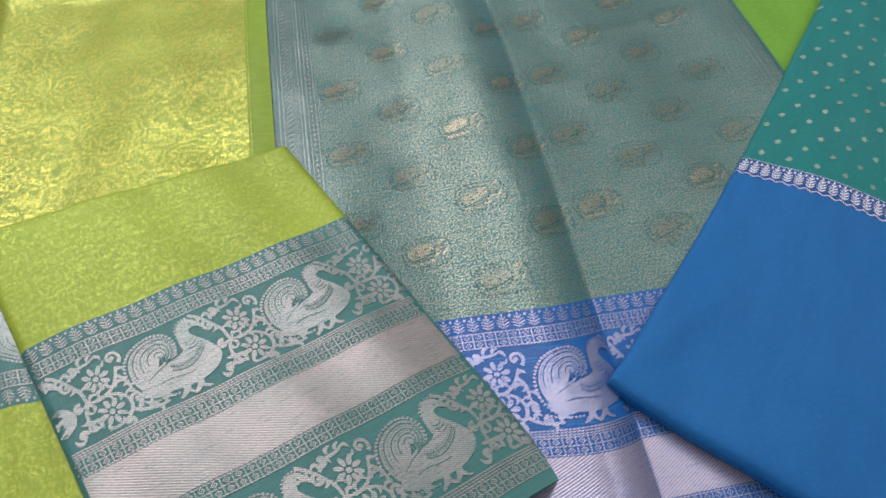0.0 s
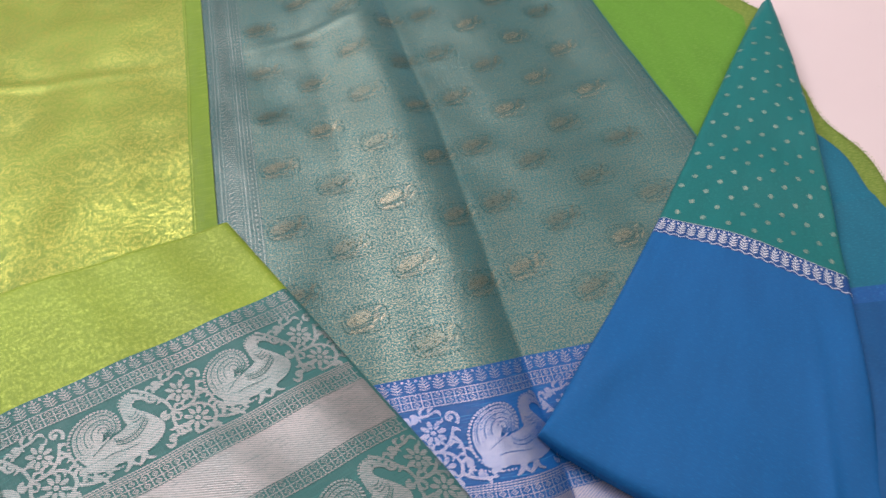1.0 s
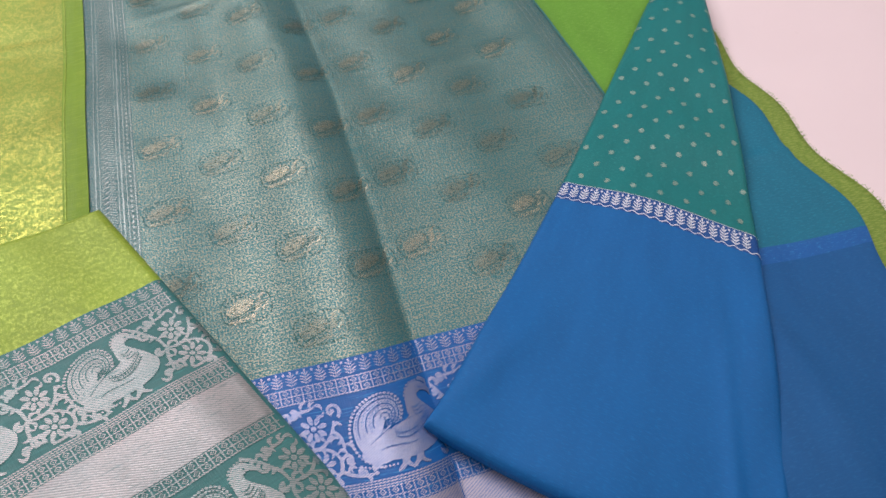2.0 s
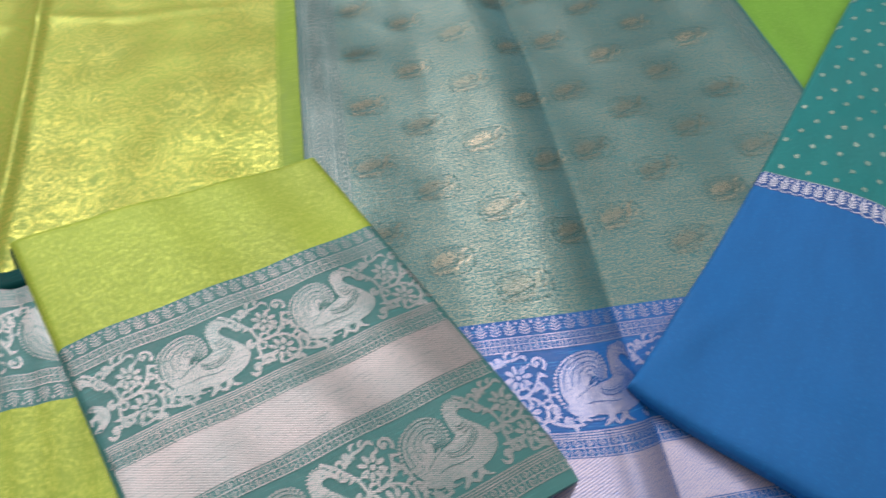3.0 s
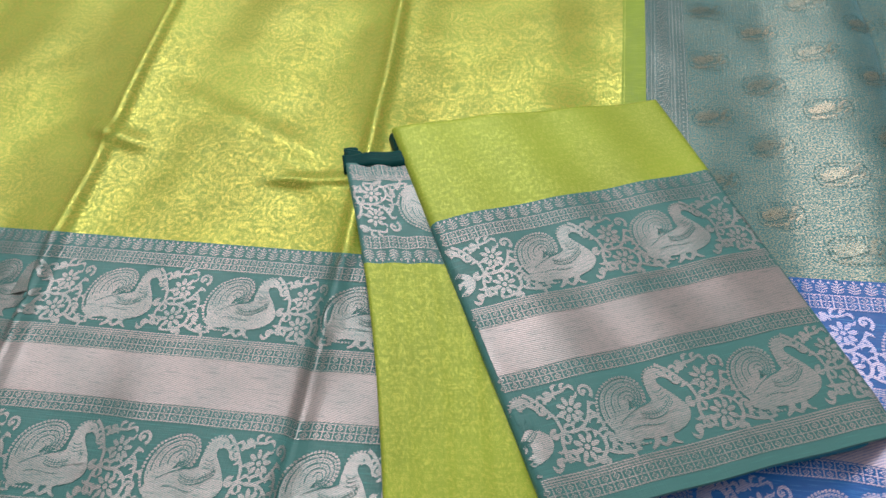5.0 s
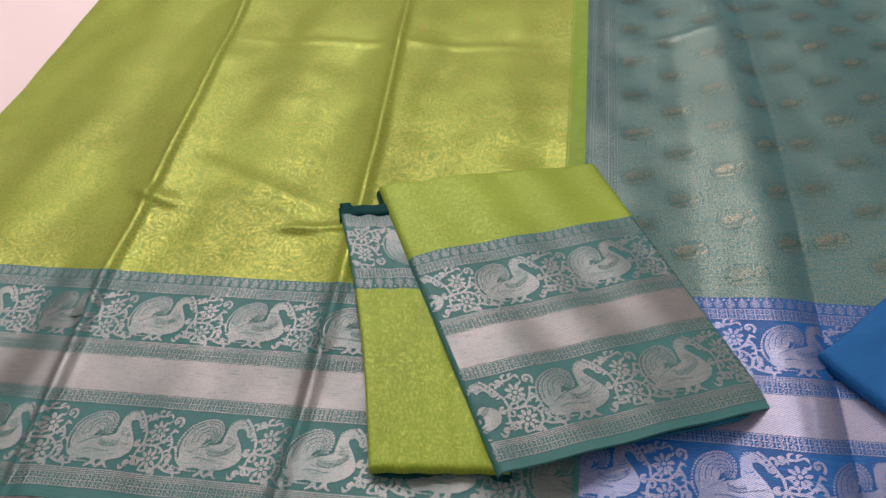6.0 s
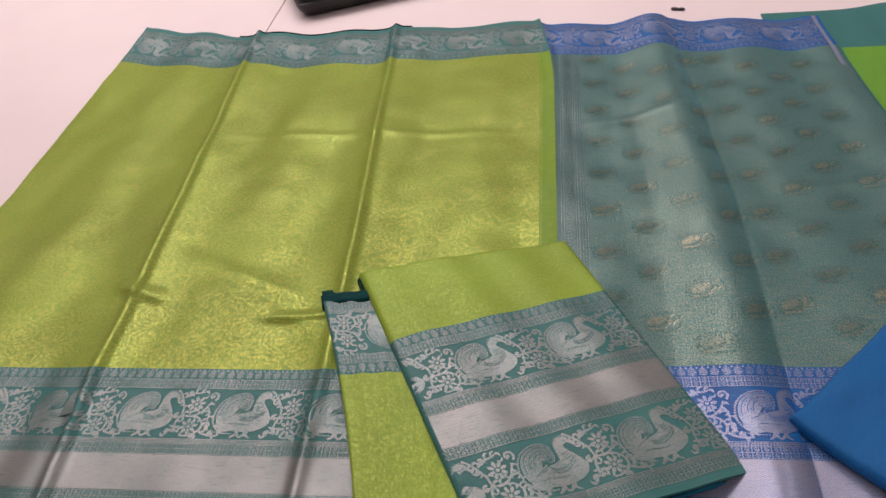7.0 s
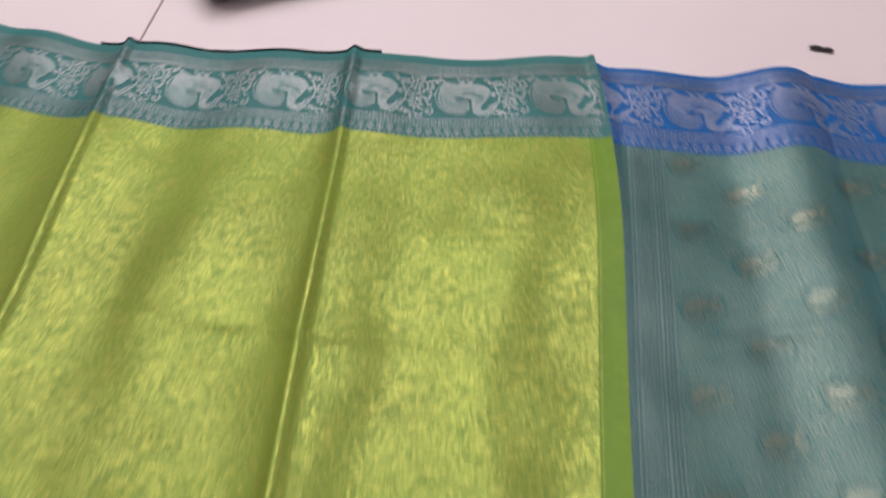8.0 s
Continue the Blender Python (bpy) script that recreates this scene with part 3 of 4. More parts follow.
# rows of the broad border, metres down from its top: leaf, lattice, figures, lattice, silver band, lattice, figures, lattice, plain selvedge
PERIOD, ROW, REACH = 0.0985, 0.0605, 0.0525
FAN, GAPS, VINE = fan_peacock(), fan_gaps(), vine()


def figures(surf, s0, s1, base, sense, first, mats, parent, keep=None, period=PERIOD):
    """One row of figures and vines. base: v of the row's foot; sense: +1 if the cloth's body lies at greater v."""
    n0, n1 = math.floor((s0 - first) / period) - 1, math.ceil((s1 - first) / period) + 1

    def inside(s, v):
        ok = (s > s0 + 0.0005) & (s < s1 - 0.0005)
        return ok & keep(s, v) if keep is not None else ok

    scroll = Inlay()
    for k in range(n0, n1):
        at = first + k * period
        put = lambda x, y, at=at: (at + x * REACH, base + sense * y * ROW)
        if FAN.lay("paisley_figure", put, surf, mats[0], parent, 0.0005, inside):
            GAPS.lay("figure_outline", put, surf, mats[1], parent, 0.0008, inside, kind="stuff")
        n = len(scroll.points)
        scroll.points += [np.array([at + (1.07 + p[0]) * REACH, base + sense * p[1] * ROW]) for p in VINE.points]
        scroll.faces += [tuple(i + n for i in f) for f in VINE.faces]
    scroll.lay("vine_scroll", lambda x, y: (x, y), surf, mats[0], parent, 0.0004, inside, kind="stuff")


def border(surf, s0, s1, top, sense, first, mats, parent, broad=True, second=0.0, keep=None, period=PERIOD):
    """Woven rows of a border. top: v where the body ends; sense: +1 if the body lies at greater v."""
    wide = s1 - s0
    row = lambda d, name, foot: d.lay(name, lambda x, y: (s0 + x, top - sense * foot + sense * y), surf, mats[0], parent, 0.0004, keep, kind="stuff")
    row(leaf_row(wide), "leaf_trim", 0.0135)
    row(lattice_row(wide), "lattice_trim", 0.0272)
    figures(surf, s0, s1, top - sense * 0.0885, sense, first, mats, parent, keep, period)
    twill = Inlay()
    line = steps(0, wide, 0.003)
    for y in (0.0, 0.0018, 0.0036):
        twill.ribbon(np.stack([line, np.full(len(line), y)], -1), 0.0011)
    row(twill, "twill_trim", 0.0945)
    row(lattice_row(wide), "lattice_trim", 0.1082)
    if broad:
        band = Inlay().area(steps(0, wide, 0.003), steps(0, 0.0400, 0.0040))
        band.lay("silver_band", lambda x, y: (s0 + x, top - sense * 0.1488 + sense * y), surf, mats[2], parent, 0.0004, keep)
        row(lattice_row(wide), "lattice_trim", 0.1620)
        figures(surf, s0, s1, top - sense * 0.2255, sense, first + second, mats, parent, keep, period)
        row(twill, "twill_trim", 0.2312)
        row(lattice_row(wide), "lattice_trim", 0.2450)


TEAL_SET, BLUE_SET = (M_ZARI, M_TEAL, M_ZARI_FULL), (M_ZARI_BLUE, M_BLUE_GROUND, M_ZARI_BLUE_FULL)
FINE = 0.0032

# ---- fresh green cloth under the right side ----
def sheet_edge(y):
    return 0.832 + 0.005 * np.sin(21 * y + 0.6) + 0.036 * np.clip((y - 0.30) / 0.12, 0, 1) ** 2 - 0.35 * np.clip(y - 0.415, 0, 0.09) + 0.006 * np.sin(47 * y) * np.clip((0.3 - y) / 0.1, 0, 1)


def under_surf(t, y):
    x = 0.58 + t * (sheet_edge(y) - 0.58)
    return x, y, 0.0014 + 0.0008 * (1 + waves(x, y, 31, 0.2)) + 0.010 * np.exp(-((x - 0.79) / 0.05) ** 2) * np.clip((y - 0.72) / 0.1, 0, 1)


under = thing("green_cloth", "fresh green silk cloth with a plain teal end", "cloth")
sheet("cloth_body", under_surf, np.linspace(0, 0.90, 50), steps(-0.3, 0.69, 0.006), M_GREEN_SHEET, under)
sheet("selvedge", under_surf, np.linspace(0.90, 1.0, 7), steps(-0.3, 0.69, 0.004), M_FRAY, under, label="frayed olive selvedge")
sheet("plain_border", under_surf, np.linspace(0, 1.0, 50), steps(0.69, 0.83, 0.005), M_TEAL, under, label="plain teal border")

# ---- teal saree with the blue border ----
teal = thing("teal_saree", "sea-green tissue saree with blue and silver borders, spread flat", "saree", "spread sarees")
STRIPE = 0.272
sheet("striped_margin", teal_surf, steps(0.20, STRIPE, FINE), steps(0.011, 0.687, 0.004), M_PALLU_STRIPE, teal, label="margin with silver stripes")
T_BODY = sheet("tissue_body", teal_surf, steps(STRIPE, 0.684, FINE), steps(0.011, 0.687, 0.004), M_PALLU, teal)
T_NEAR = sheet("near_border", teal_surf, steps(0.20, 0.684, FINE), steps(-0.248, 0.011, FINE), M_BLUE_GROUND, teal, label="broad blue border with silver figures")
T_FAR = sheet("far_border", teal_surf, steps(0.20, 0.684, FINE), steps(0.687, 0.803, FINE), M_BLUE_GROUND, teal, label="narrow blue border with silver figures")
border(teal_surf, 0.21, 0.682, 0.011, 1, 0.391, BLUE_SET, T_NEAR, True, -0.066)
border(teal_surf, 0.21, 0.676, 0.687, -1, 0.375, BLUE_SET, T_FAR, False)
lines = Inlay()
v = steps(0.013, 0.685, 0.004)
for x, w in ((0.2395, 0.0010), (0.243, 0.0006), (0.2575, 0.0007), (0.2605, 0.0012), (0.264, 0.0007), (0.2705, 0.0010), (0.664, 0.0009), (0.669, 0.0012), (0.675, 0.0009)):
    lines.ribbon(np.stack([np.full(len(v), x), v], -1), w)
for k in range(223):
    y = 0.014 + 0.0030 * k
    lines.ribbon([(0.2448, y - 0.0012), (0.250, y + 0.0012), (0.2555, y - 0.0012)], 0.0008)
    if k % 2:
        lines.patch(0.2672, y, 0.0010, 0.0016, 0, 6)
lines.lay("stripe_thread", lambda x, y: (x, y), teal_surf, M_STRIPE_THREAD, teal, 0.0004, kind="stuff")

hem = Inlay().area(np.array([0.6812, 0.6825, 0.6838]), steps(0.013, 0.80, 0.004))
hem.lay("rolled_hem", lambda x, y: (x, y), teal_surf, M_TEAL, teal, 0.0009, label="darker rolled hem")
tape = Inlay().area(np.array([0.669, 0.672, 0.6755]), steps(0.62, 0.801, 0.004))
tape.lay("selvedge_tape", lambda x, y: (x, y), teal_surf, M_ZARI_BLUE_FULL, teal, 0.0010, label="pale silver selvedge tape")


def butta():
    """A mango lying on its side: a bulb of slanting threads, a curled tail, a wedge below, a dark outline."""
    work = Inlay()
    for k in range(11):
        f = -0.92 + 0.184 * k
        x, half = -0.0045 + 0.0098 * f, 0.0072 * math.sqrt(max(1 - f * f, 0.05))
        work.ribbon([(x - 0.55 * half, 0.0016 - 0.85 * half), (x, 0.0016), (x + 0.55 * half, 0.0016 + 0.85 * half)], [0.0006, 0.0011, 0.0006])
    for x, y in bend((0.0060, -0.0040), (0.0105, -0.0030), (0.0080, 0.0050), (0.0145, 0.0080), 9):
        work.ribbon([(x - 0.0026, y - 0.0007), (x, y), (x + 0.0026, y + 0.0009)], [0.0005, 0.0009, 0.0005])
    for x, y in bend((-0.0140, -0.0080), (-0.0090, -0.0095), (-0.0020, -0.0080), (0.0040, -0.0080), 9):
        work.ribbon([(x - 0.0016, y - 0.0015), (x + 0.0014, y + 0.0014)], [0.0007, 0.0011])
    for k in range(4):
        work.ribbon([(0.0098 + 0.0016 * k, -0.0062 + 0.0009 * k), (0.0126 + 0.0012 * k, -0.0026 + 0.0011 * k)], 0.0007)
    beads = Inlay()
    for k in range(46):
        a = 2 * math.pi * k / 46
        if (k * 7) % 5 < 1:
            continue
        grow = (abs(math.cos(a)) ** 3 + abs(math.sin(a)) ** 3) ** (-1 / 3)
        beads.patch(0.0183 * grow * math.cos(a), 0.0118 * grow * math.sin(a) + 0.0010 * math.cos(3 * a), 0.0011, 0.0006, a + 1.2, 5)
    for k in range(20):
        x, y = arc(-0.0045, 0.0016, 0.0112, 0.0112, 40, 380, 20, 0.74)[k]
        beads.patch(x, y, 0.0010, 0.0006, 0.6 + 0.3 * k, 5)
    for k in range(16):
        beads.patch(-0.013 + 0.0018 * k, -0.0058 + 0.0004 * k, 0.0009, 0.0006, 0.4, 5)
    return work, beads


MANGO = butta()
rnd = random.Random(4)
# eight columns; the pleat between the fourth and the fifth takes up a little cloth
for c in range(8):
    x0 = 0.293 + 0.048 * c if c < 4 else 0.617 - 0.0463 * (7 - c)
    start = 0.107 - 0.0335 * c if c < 4 else 0.0775 + 0.0335 * (7 - c)
    for r in range(-3, 9):
        y0 = start + 0.0805 * r
        if not 0.022 < y0 < 0.672:
            continue
        turn = 0.16 + rnd.uniform(-0.06, 0.06)
        put = lambda x, y: (x0 + x - y * turn, y0 + y * 1.15 + x * turn)
        inside = lambda s, v: (s < 0.660) & (v > 0.0125)
        base = MANGO[0].lay("mango_figure", put, teal_surf, M_GOLD_THREAD, T_BODY, 0.0005, inside)
        if base:
            MANGO[1].lay("figure_outline", put, teal_surf, M_BEAD, base, 0.0004, inside, kind="stuff")

# ---- green saree ----
green = thing("green_saree", "lime and gold brocade saree with teal-silver borders, spread flat", "saree", "spread sarees")
sheet("brocade_body", green_surf, steps(LEFT, 0.214, FINE), steps(0.0, 0.692, 0.0035), M_GREEN, green)
sheet("plain_margin", green_surf, steps(0.214, 0.236, FINE), steps(0.0, 0.692, 0.0035), M_GREEN_EDGE, green, label="plain leaf-green margin")
G_NEAR = sheet("near_border", green_surf, steps(LEFT, 0.236, FINE), steps(-0.256, 0.0, FINE), M_TEAL, green, label="broad teal border with silver figures")
G_FAR = sheet("far_border", green_surf, steps(LEFT, 0.236, FINE), steps(0.692, 0.814, FINE), M_TEAL, green, label="narrow teal border with silver figures")
border(green_surf, LEFT + 0.002, 0.234, 0.0, 1, -0.2005, TEAL_SET, G_NEAR, True, 0.003)
border(green_surf, LEFT + 0.002, 0.234, 0.692, -1, -0.234, TEAL_SET, G_FAR, False)
stitch = Inlay()
v = steps(0.004, 0.69, 0.004)
stitch.ribbon(np.stack([np.full(len(v), 0.2165), v], -1), 0.0012)
stitch.lay("seam_thread", lambda x, y: (x, y), green_surf, M_GREEN_PLAIN, green, 0.0006, label="pale seam line")


def turned_hem(t, w):
    """The far edge's turned-back hem, standing a little above the table."""
    x, y, z = green_surf(t, 0.814 + 0.0 * w)
    return x, y + 0.003 + 0.012 * w * np.clip(1.2 * np.sin((x + 0.31) * 11.0), 0.1, 1), np.maximum(z * (1 - w) + 0.0012, 0.0012)


sheet("turned_hem", turned_hem, steps(LEFT + 0.2, 0.0, 0.005), np.linspace(0, 1, 4), M_TEAL_DARK, green, label="dark teal turned hem")


# ---- folded saree: a stack of layers with the top fold thrown over it ----
folded = thing("folded_saree", "folded lime saree with teal-silver border, on the spread sarees", "saree")


def slab(origin, along, down, wide, b0, b1, z0, thick, shear=0.0, tilt=None, lip=0.004, bow=0.0):
    """The surface of one folded layer: a across, b down its length, rounded rims."""

    def surf(a, b):
        da = np.minimum(a, wide - a)
        db = np.minimum(b - b0, b1 - b)
        d = np.clip(np.minimum(da, db), 0, lip) / lip
        t = np.clip(a / wide, 0, 1)
        x = origin[0] + along[0] * a + down[0] * (b + shear * t) + bow * np.sin(math.pi * np.clip(b / 0.32, 0, 1))
        y = origin[1] + along[1] * a + down[1] * (b + shear * t)
        top = z0 + thick + (tilt(t, b) if tilt else 0.0)
        return x, y, top - thick * 0.9 * (1 - np.sqrt(np.clip(1 - (1 - d) ** 2, 0, 1)))

    return surf


def rim_steps(a, b, size, lip=0.004):
    f = np.array([0, 0.04, 0.15, 0.35, 0.65, 1.0]) * lip
    return np.concatenate([a + f, steps(a + lip, b - lip, size)[1:-1], b - f[::-1]])


UO, UA, UB = (-0.021, 0.085), (0.996, 0.085), (0.297, -0.955)
REST = 0.013
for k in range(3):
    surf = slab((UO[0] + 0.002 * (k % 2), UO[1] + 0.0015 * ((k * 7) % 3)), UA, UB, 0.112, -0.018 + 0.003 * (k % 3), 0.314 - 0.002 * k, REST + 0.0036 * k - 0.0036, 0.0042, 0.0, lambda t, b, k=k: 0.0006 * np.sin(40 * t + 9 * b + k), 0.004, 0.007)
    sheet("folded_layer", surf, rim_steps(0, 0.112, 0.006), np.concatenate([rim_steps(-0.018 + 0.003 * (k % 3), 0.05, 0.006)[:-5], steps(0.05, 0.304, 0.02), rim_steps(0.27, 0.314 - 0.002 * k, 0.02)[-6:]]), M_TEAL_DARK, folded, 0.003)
stack_top = slab(UO, UA, UB, 0.112, -0.001, 0.312, REST + 0.0085, 0.0050, 0.0, lambda t, b: 0.0008 * np.sin(30 * t + 12 * b), 0.004, 0.007)
lower = slab(UO, UA, UB, 0.112, -0.5, 0.312, REST + 0.0085, 0.0050, 0.0, lambda t, b: 0.0008 * np.sin(30 * t + 12 * b), 0.004, 0.007)
F_UNDER = sheet("folded_border", stack_top, rim_steps(0, 0.112, 0.003), np.concatenate([rim_steps(-0.001, 0.5, 0.003)[:6], steps(0.006, 0.1125, 0.003)]), M_TEAL, folded, 0.004, label="teal border strip with silver figures")
sheet("folded_body", lower, rim_steps(0, 0.112, 0.004), np.concatenate([steps(0.1125, 0.306, 0.004), rim_steps(-0.2, 0.312, 0.004)[-6:]]), M_GREEN_SOFT, folded, 0.004, label="lime brocade layer")
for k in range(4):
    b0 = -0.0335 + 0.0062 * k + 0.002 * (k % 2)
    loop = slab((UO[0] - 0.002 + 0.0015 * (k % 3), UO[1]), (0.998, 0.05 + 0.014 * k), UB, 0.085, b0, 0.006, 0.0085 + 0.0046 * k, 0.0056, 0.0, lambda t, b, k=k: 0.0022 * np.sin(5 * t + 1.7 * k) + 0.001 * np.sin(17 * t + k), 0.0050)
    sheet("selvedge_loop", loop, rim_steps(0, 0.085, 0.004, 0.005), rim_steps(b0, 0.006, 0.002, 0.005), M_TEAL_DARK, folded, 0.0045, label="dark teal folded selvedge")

TO, TA, TB = (0.013, 0.125), (0.924, 0.382), (0.434, -0.901)
TW, TL = 0.240, 0.3665


def drape(t, b):
    """High over the stack on the left, down to the cloth on the right."""
    return 0.0150 * (1 - t ** 1.7) + 0.0012 * np.sin(6 * t + 8 * b) + 0.0009 * np.sin(21 * t - 13 * b) + 0.002 * np.exp(-((b) / 0.05) ** 2) * (1 - t)


def top_surf(a, b):
    t = np.clip(a / TW, 0, 1)
    bb = b + 0.020 * t * np.clip(1 - b / 0.1, 0, 1) + (0.008 * (1 - t) + 0.006 * t) * np.clip(b / 0.1, 0, 1)
    lip = 0.0065
    da = np.minimum(a * 0.9, TW - a)
    d = np.clip(np.minimum(da, b * 1.0 + 0.0), 0, lip) / lip
    x = TO[0] + TA[0] * a + TB[0] * bb
    y = TO[1] + TA[1] * a + TB[1] * bb
    high = 0.0185 + drape(t, bb)
    round_off = 1 - np.sqrt(np.clip(1 - (1 - d) ** 2, 0, 1))
    return x, y, high - round_off * np.where(t < 0.5, 0.0065, 0.0065)


across = rim_steps(0, TW, 0.004, 0.0065)
BTOP = 0.1125
sheet("top_fold", top_surf, across, rim_steps(0, 0.5, 0.004, 0.0065)[:31 + 1][rim_steps(0, 0.5, 0.004, 0.0065)[:32] < BTOP].tolist() + [BTOP], M_GREEN_PLAIN, folded, 0.003, label="plain lime top fold")
F_TOP = sheet("top_border", top_surf, across, steps(BTOP, TL, 0.0035), M_TEAL, folded, 0.003, label="broad teal border with silver figures")
border(top_surf, 0.001, TW - 0.001, BTOP, -1, 0.0505, TEAL_SET, F_TOP, True, 0.006, lambda s, v: (v < TL - 0.002) & (s > 0.001) & (s < TW - 0.001), 0.0935)
border(stack_top, 0.001, 0.111, 0.1125, 1, 0.038, TEAL_SET, F_UNDER, False, 0.0, lambda s, v: (v > 0.002) & (s > 0.001) & (s < 0.111))
# a blue second fold, and the shadow below the hem put in as dark cloth
for k in range(2):
    tail = slab((TO[0] + 0.016 + 0.02 * k, TO[1] - 0.008), TA, TB, TW - 0.02 - 0.02 * k, 0.20, TL - 0.010 - 0.012 * k, 0.0135 - 0.0045 * k, 0.0035, 0.006 * k, lambda t, b: drape(t, b) * 0.85 - 0.0012)
    sheet("inner_layer", tail, rim_steps(0, TW - 0.02 - 0.02 * k, 0.008), rim_steps(0.20, TL - 0.010 - 0.012 * k, 0.01), (M_TEAL_DARK, M_BLUE_TEAL)[k], folded, 0.003)

# added dark slab: the shade of the cavity under the fold's corner, as colour
shade_slab = slab((TO[0] - 0.0045, TO[1] + 0.001), TA, TB, 0.022, 0.0, 0.045, 0.010, 0.0165, 0.0, lambda t, b: 0.002 * np.sin(3 * t + 20 * b), 0.004)
sheet("fold_lining", shade_slab, rim_steps(0, 0.022, 0.004), rim_steps(0.0, 0.045, 0.004), M_TEAL_DARK, folded, 0.006, label="dark teal slab standing in for the open fold's shade")

# ---- blouse piece: blue and deep teal silk folded to a point ----
piece = thing("blouse_piece", "folded blue silk blouse piece with gold-dotted teal end", "cloth")


def right_side(w):
    w = np.asarray(w)[..., None]
    return (1 - w) ** 2 * np.array([0.598, -0.235]) + 2 * w * (1 - w) * np.array([0.772, 0.095]) + w ** 2 * np.array([0.873, 0.420])


def piece_surf(p, w):
    left = np.stack([0.436 + 0.430 * w, -0.065 + 0.489 * w], -1) + 0.004 * np.sin(5 * w)[..., None] * np.array([0.7, -0.7])
    sag = w - 0.012 * np.sin(math.pi * p)
    xy = left + (right_side(sag + 0.012 * np.sin(math.pi * p)) - left) * p[..., None]
    x, y = xy[..., 0], xy[..., 1]
    wide = np.maximum(0.29 * (1 - w), 0.004)
    d = np.clip(np.minimum(p * wide, np.minimum((1 - p) * wide, w * 0.5)), 0, 0.006) / 0.006
    swell = 0.0035 * np.sin(math.pi * p) + 0.0022 * waves(x, y, 41, 0.14) + crease(x, y, 0.45, -0.06, 0.53, -0.01, 0.003, 0.012) + crease(x, y, 0.62, -0.15, 0.70, -0.02, 0.003, 0.012) + 0.006 * np.exp(-((w / 0.16) ** 2)) * (1 - p) + crest((p - 0.86 + 0.25 * w) * wide, 0.006, 0.02, 0.01) * np.clip(1 - 3 * w, 0, 1)
    return x, y, lie(x, y) * 0.35 + 0.0155 + swell - 0.006 * (1 - np.sqrt(np.clip(1 - (1 - d) ** 2, 0, 1)))


P = np.concatenate([[0, 0.004, 0.012, 0.024], np.linspace(0.04, 0.96, 52), [0.976, 0.988, 0.996, 1.0]])
W0, W1 = 0.352, 0.382
sheet("plain_body", piece_surf, P, np.concatenate([[0, 0.002, 0.006, 0.012], steps(0.02, W0, 0.008)]), M_BLUE, piece, 0.006)
sheet("silver_edging", piece_surf, P, steps(W0, W1, 0.004), M_EDGING, piece, 0.003, label="blue edging with silver sprays")
DOTTED = sheet("dotted_end", piece_surf, P, steps(W1, 0.995, 0.008), M_DOTS_GROUND, piece, 0.005, label="deep teal end with gold dots")
spray = leaf_row(0.168, 0.0090, 0.0150, 1.1)
spray.lay("spray_trim", lambda x, y: (0.006 + x / 0.168 * 0.985, W0 + 0.005 + y / 0.65), piece_surf, M_SPRAY, piece, 0.0005, lambda s, v: s < 0.995, kind="stuff")
ties = Inlay()
p = np.linspace(0.006, 0.994, 240)
ties.ribbon(np.stack([p, W0 + 0.0022 + 0.0016 * np.sin(p * 2 * math.pi * 18.7)], -1), 0.0013)
ties.ribbon(np.stack([np.linspace(0.006, 0.994, 60), np.full(60, W1 - 0.0006)], -1), 0.0007)
ties.lay("edging_line", lambda x, y: (x, y), piece_surf, M_SPRAY, piece, 0.0005, kind="stuff")
rnd = random.Random(12)
for r in range(24):
    for c in range(15):
        # rows run across the cloth, parallel to the edging
        along = (c + 0.5 * (r % 2)) * 0.0225 - 0.1575
        w = W1 + 0.016 + r * 0.0255
        wide = 0.29 * (1 - w) * 0.93
        p = 0.5 + along / max(wide, 0.01) if wide > 0.012 else -1
        if 0.03 < p < 0.97 and w < 0.97:
            dot = Inlay()
            for q in range(5):
                dot.patch(rnd.uniform(-0.0005, 0.0005), -0.0019 + 0.00095 * q, (0.0017, 0.0026, 0.0030, 0.0026, 0.0017)[q], 0.00056, 0.1, 7)
            dot.lay("gold_dot", lambda x, y, p=p, w=w, wide=wide: (p + x / wide, w + y / 0.62), piece_surf, M_DOT, DOTTED, 0.0004)


def back_surf(t, y):
    start = np.maximum(0.60, 0.436 + 0.88 * (y + 0.065) + 0.05)
    x = start + t * np.maximum(sheet_edge(y) - 0.024 - start, 0.002)
    over = np.clip((0.75 - x) / 0.06, 0, 1)
    edge = np.clip((1 - t) * 0.2 / 0.004, 0, 1)
    return x, y, 0.0055 + over * (lie(x, y) + 0.001) + 0.0012 * (1 + waves(x, y, 51, 0.13)) + crease(x, y, 0.72, 0.105, 0.83, 0.105, 0.002, 0.005) - 0.0012 * (1 - edge)


T = np.linspace(0, 1, 44)
sheet("back_layer", back_surf, T, steps(0.012, 0.30, 0.005), M_BLUE_TEAL, piece, 0.0015, label="blue-teal back layer")
sheet("back_seam", back_surf, T, steps(-0.004, 0.012, 0.004), M_BLUE_GROUND, piece, 0.0015, label="darker woven line")
sheet("back_body", back_surf, T, steps(-0.3, -0.004, 0.005), M_BLUE_BACK, piece, 0.0015)

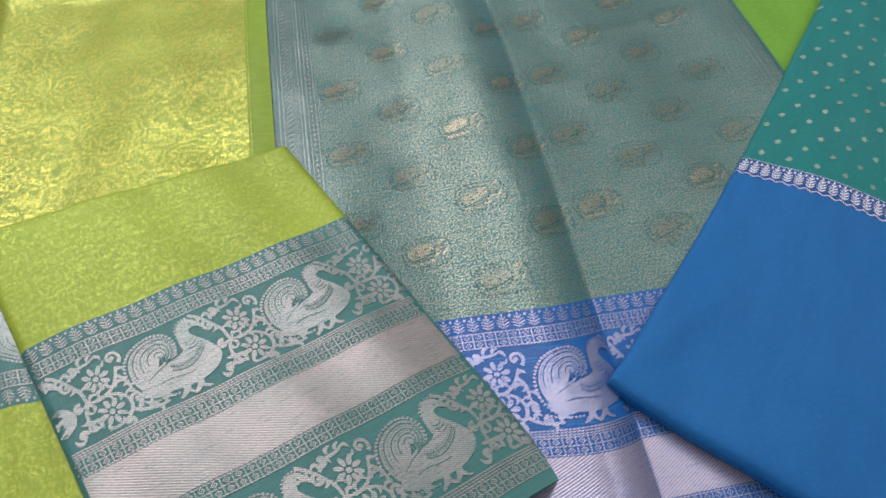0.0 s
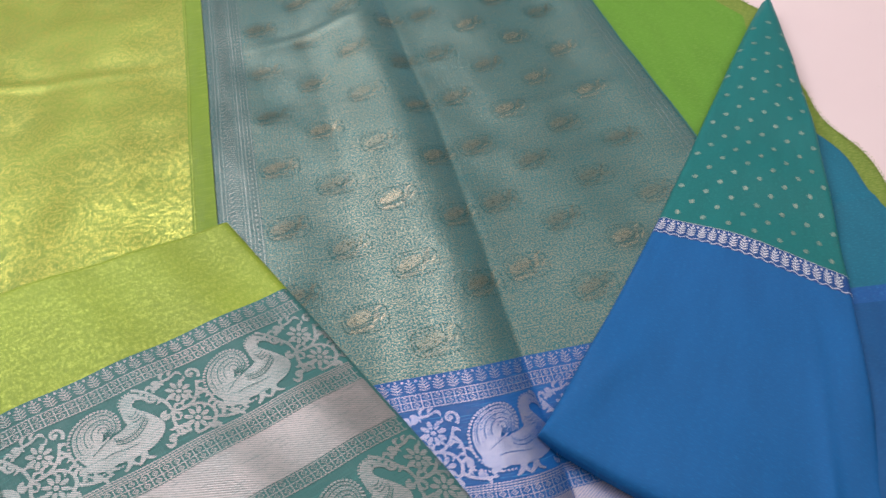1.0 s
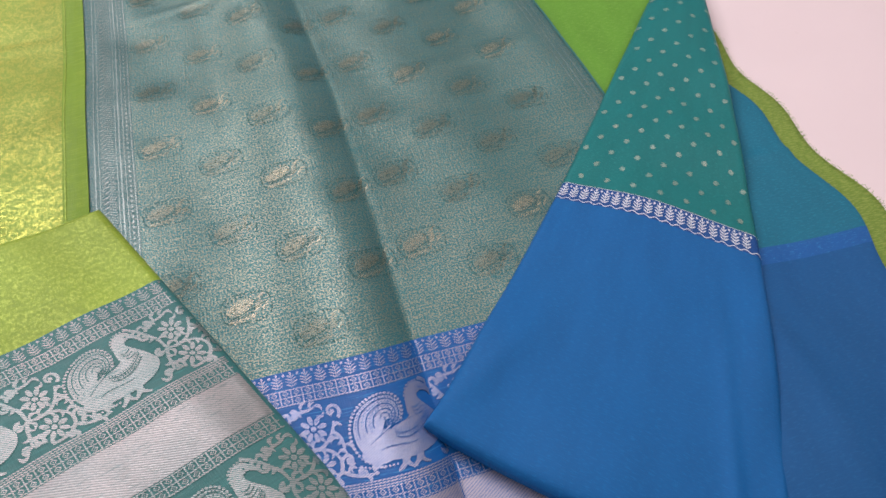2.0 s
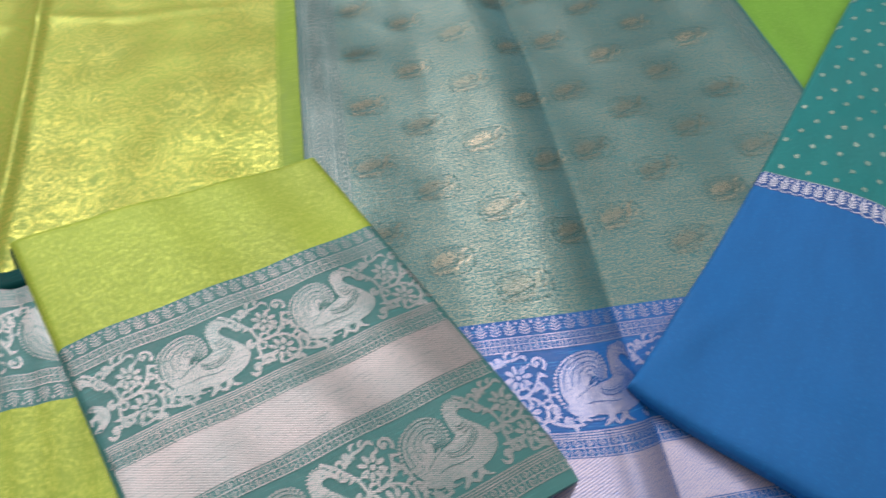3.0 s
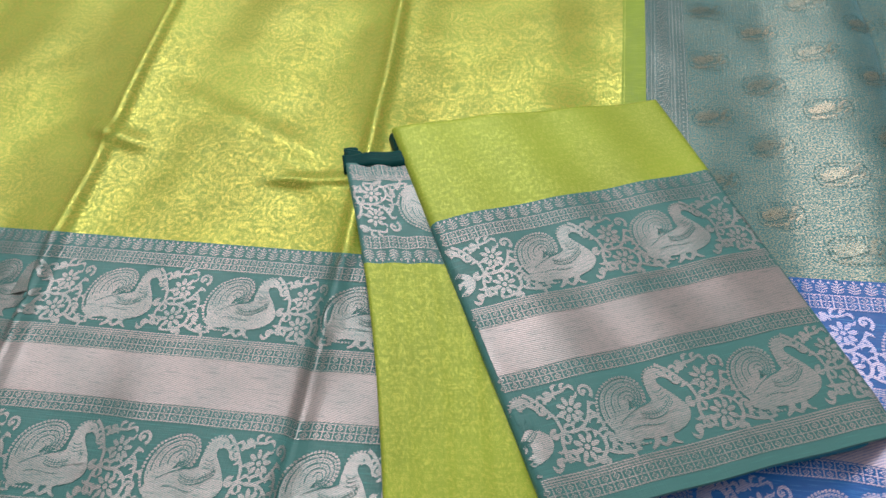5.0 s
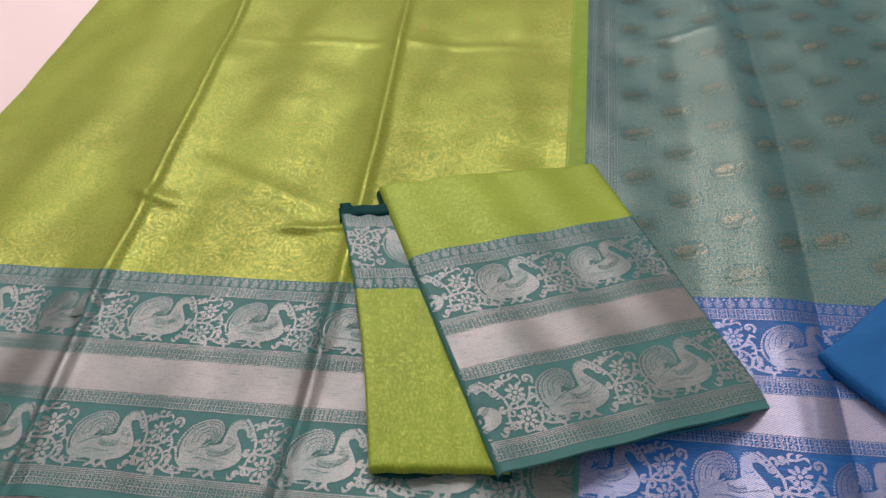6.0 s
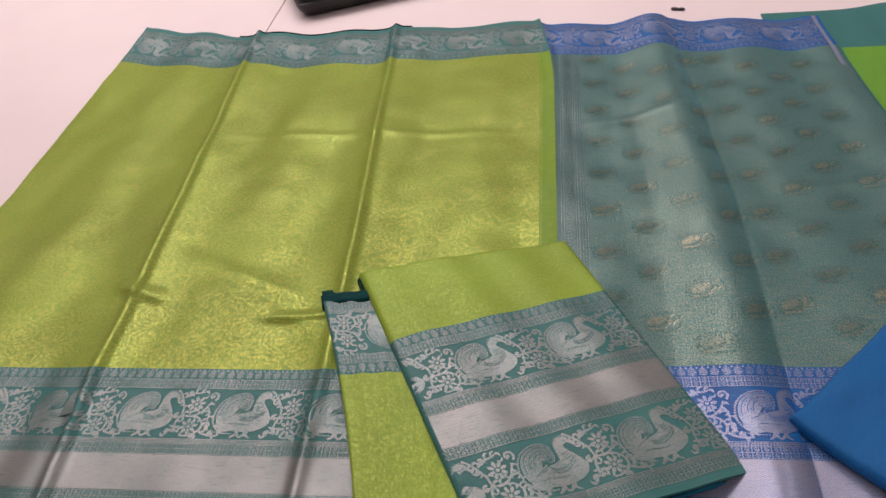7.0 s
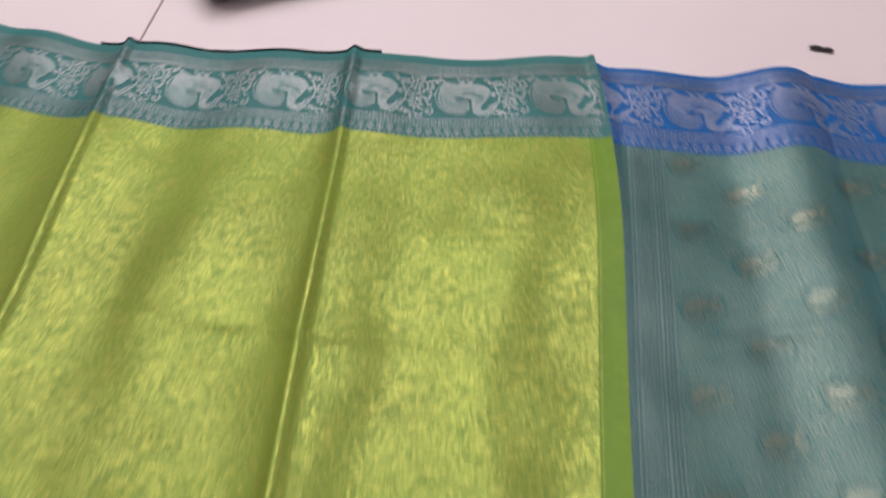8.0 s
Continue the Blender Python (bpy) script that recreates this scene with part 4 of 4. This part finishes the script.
# loose threads along the frayed selvedge
fray = Inlay()
for k in range(420):
    y = -0.28 + 0.97 * k / 420 + rnd.uniform(-0.002, 0.002)
    n = rnd.uniform(0.004, 0.016)
    fray.ribbon([(0.985, y), (1.0 + n * 0.4, y + rnd.uniform(-0.002, 0.002)), (1.0 + n, y + rnd.uniform(-0.004, 0.004))], [0.0007, 0.0006, 0.0003])
fray.lay("fray_thread", lambda x, y: (x, y), under_surf, M_FRAY, under, 0.0006, kind="stuff")

stray = Inlay().ribbon(np.vstack([arc(0.423, 0.093, 0.012, 0.009, 200, 60, 16), bend((0.4275, 0.1008), (0.437, 0.1), (0.444, 0.103), (0.452, 0.106), 12)]), 0.0007)
tagged(stray.lay("loose_thread", lambda x, y: (x, y), teal_surf, M_STRIPE_THREAD, None, 0.0011), "pale loose thread lying on the teal saree", "thread")

# ---- small things on the table ----
bag = thing("black_pouch", "black leatherette pouch with rounded corners lying on the table", "bag")
bm = box(-0.155, 0.155, -0.09, 0.09, 0.0, 0.062, 0.028, 5)
for q in bm.verts:
    q.co.z += 0.008 * math.cos(q.co.x * 9) * (q.co.z > 0.03)
body = part("pouch_body", bm, M_BLACK, bag)
body.data.shade_smooth()
bm = box(-0.152, 0.152, -0.0925, -0.0885, 0.029, 0.034, 0.0015)
part("zip", bm, M_CLIP, bag, "dark zip along the side")
bag.matrix_world = pose(-0.144, 1.046, 0.0, 0, 0, 24)

clip = thing("hair_clip", "small dark plastic clip on the white table", "clip")
for x, r in ((-0.006, 0.0042), (0.0055, 0.0038)):
    bm = bmesh.new()
    bmesh.ops.create_uvsphere(bm, u_segments=14, v_segments=8, radius=1)
    for q in bm.verts:
        q.co = Vector((x + q.co.x * r * 1.75, q.co.y * r * 0.75, 0.0028 + q.co.z * 0.0028))
    part("clip_jaw", bm, M_CLIP, clip).data.shade_smooth()
part("clip_hinge", box(-0.0025, 0.0025, -0.002, 0.002, 0.0005, 0.0042, 0.0008), M_CLIP, clip)
clip.matrix_world = pose(0.448, 0.866, 0.0, 0, 0, -14)
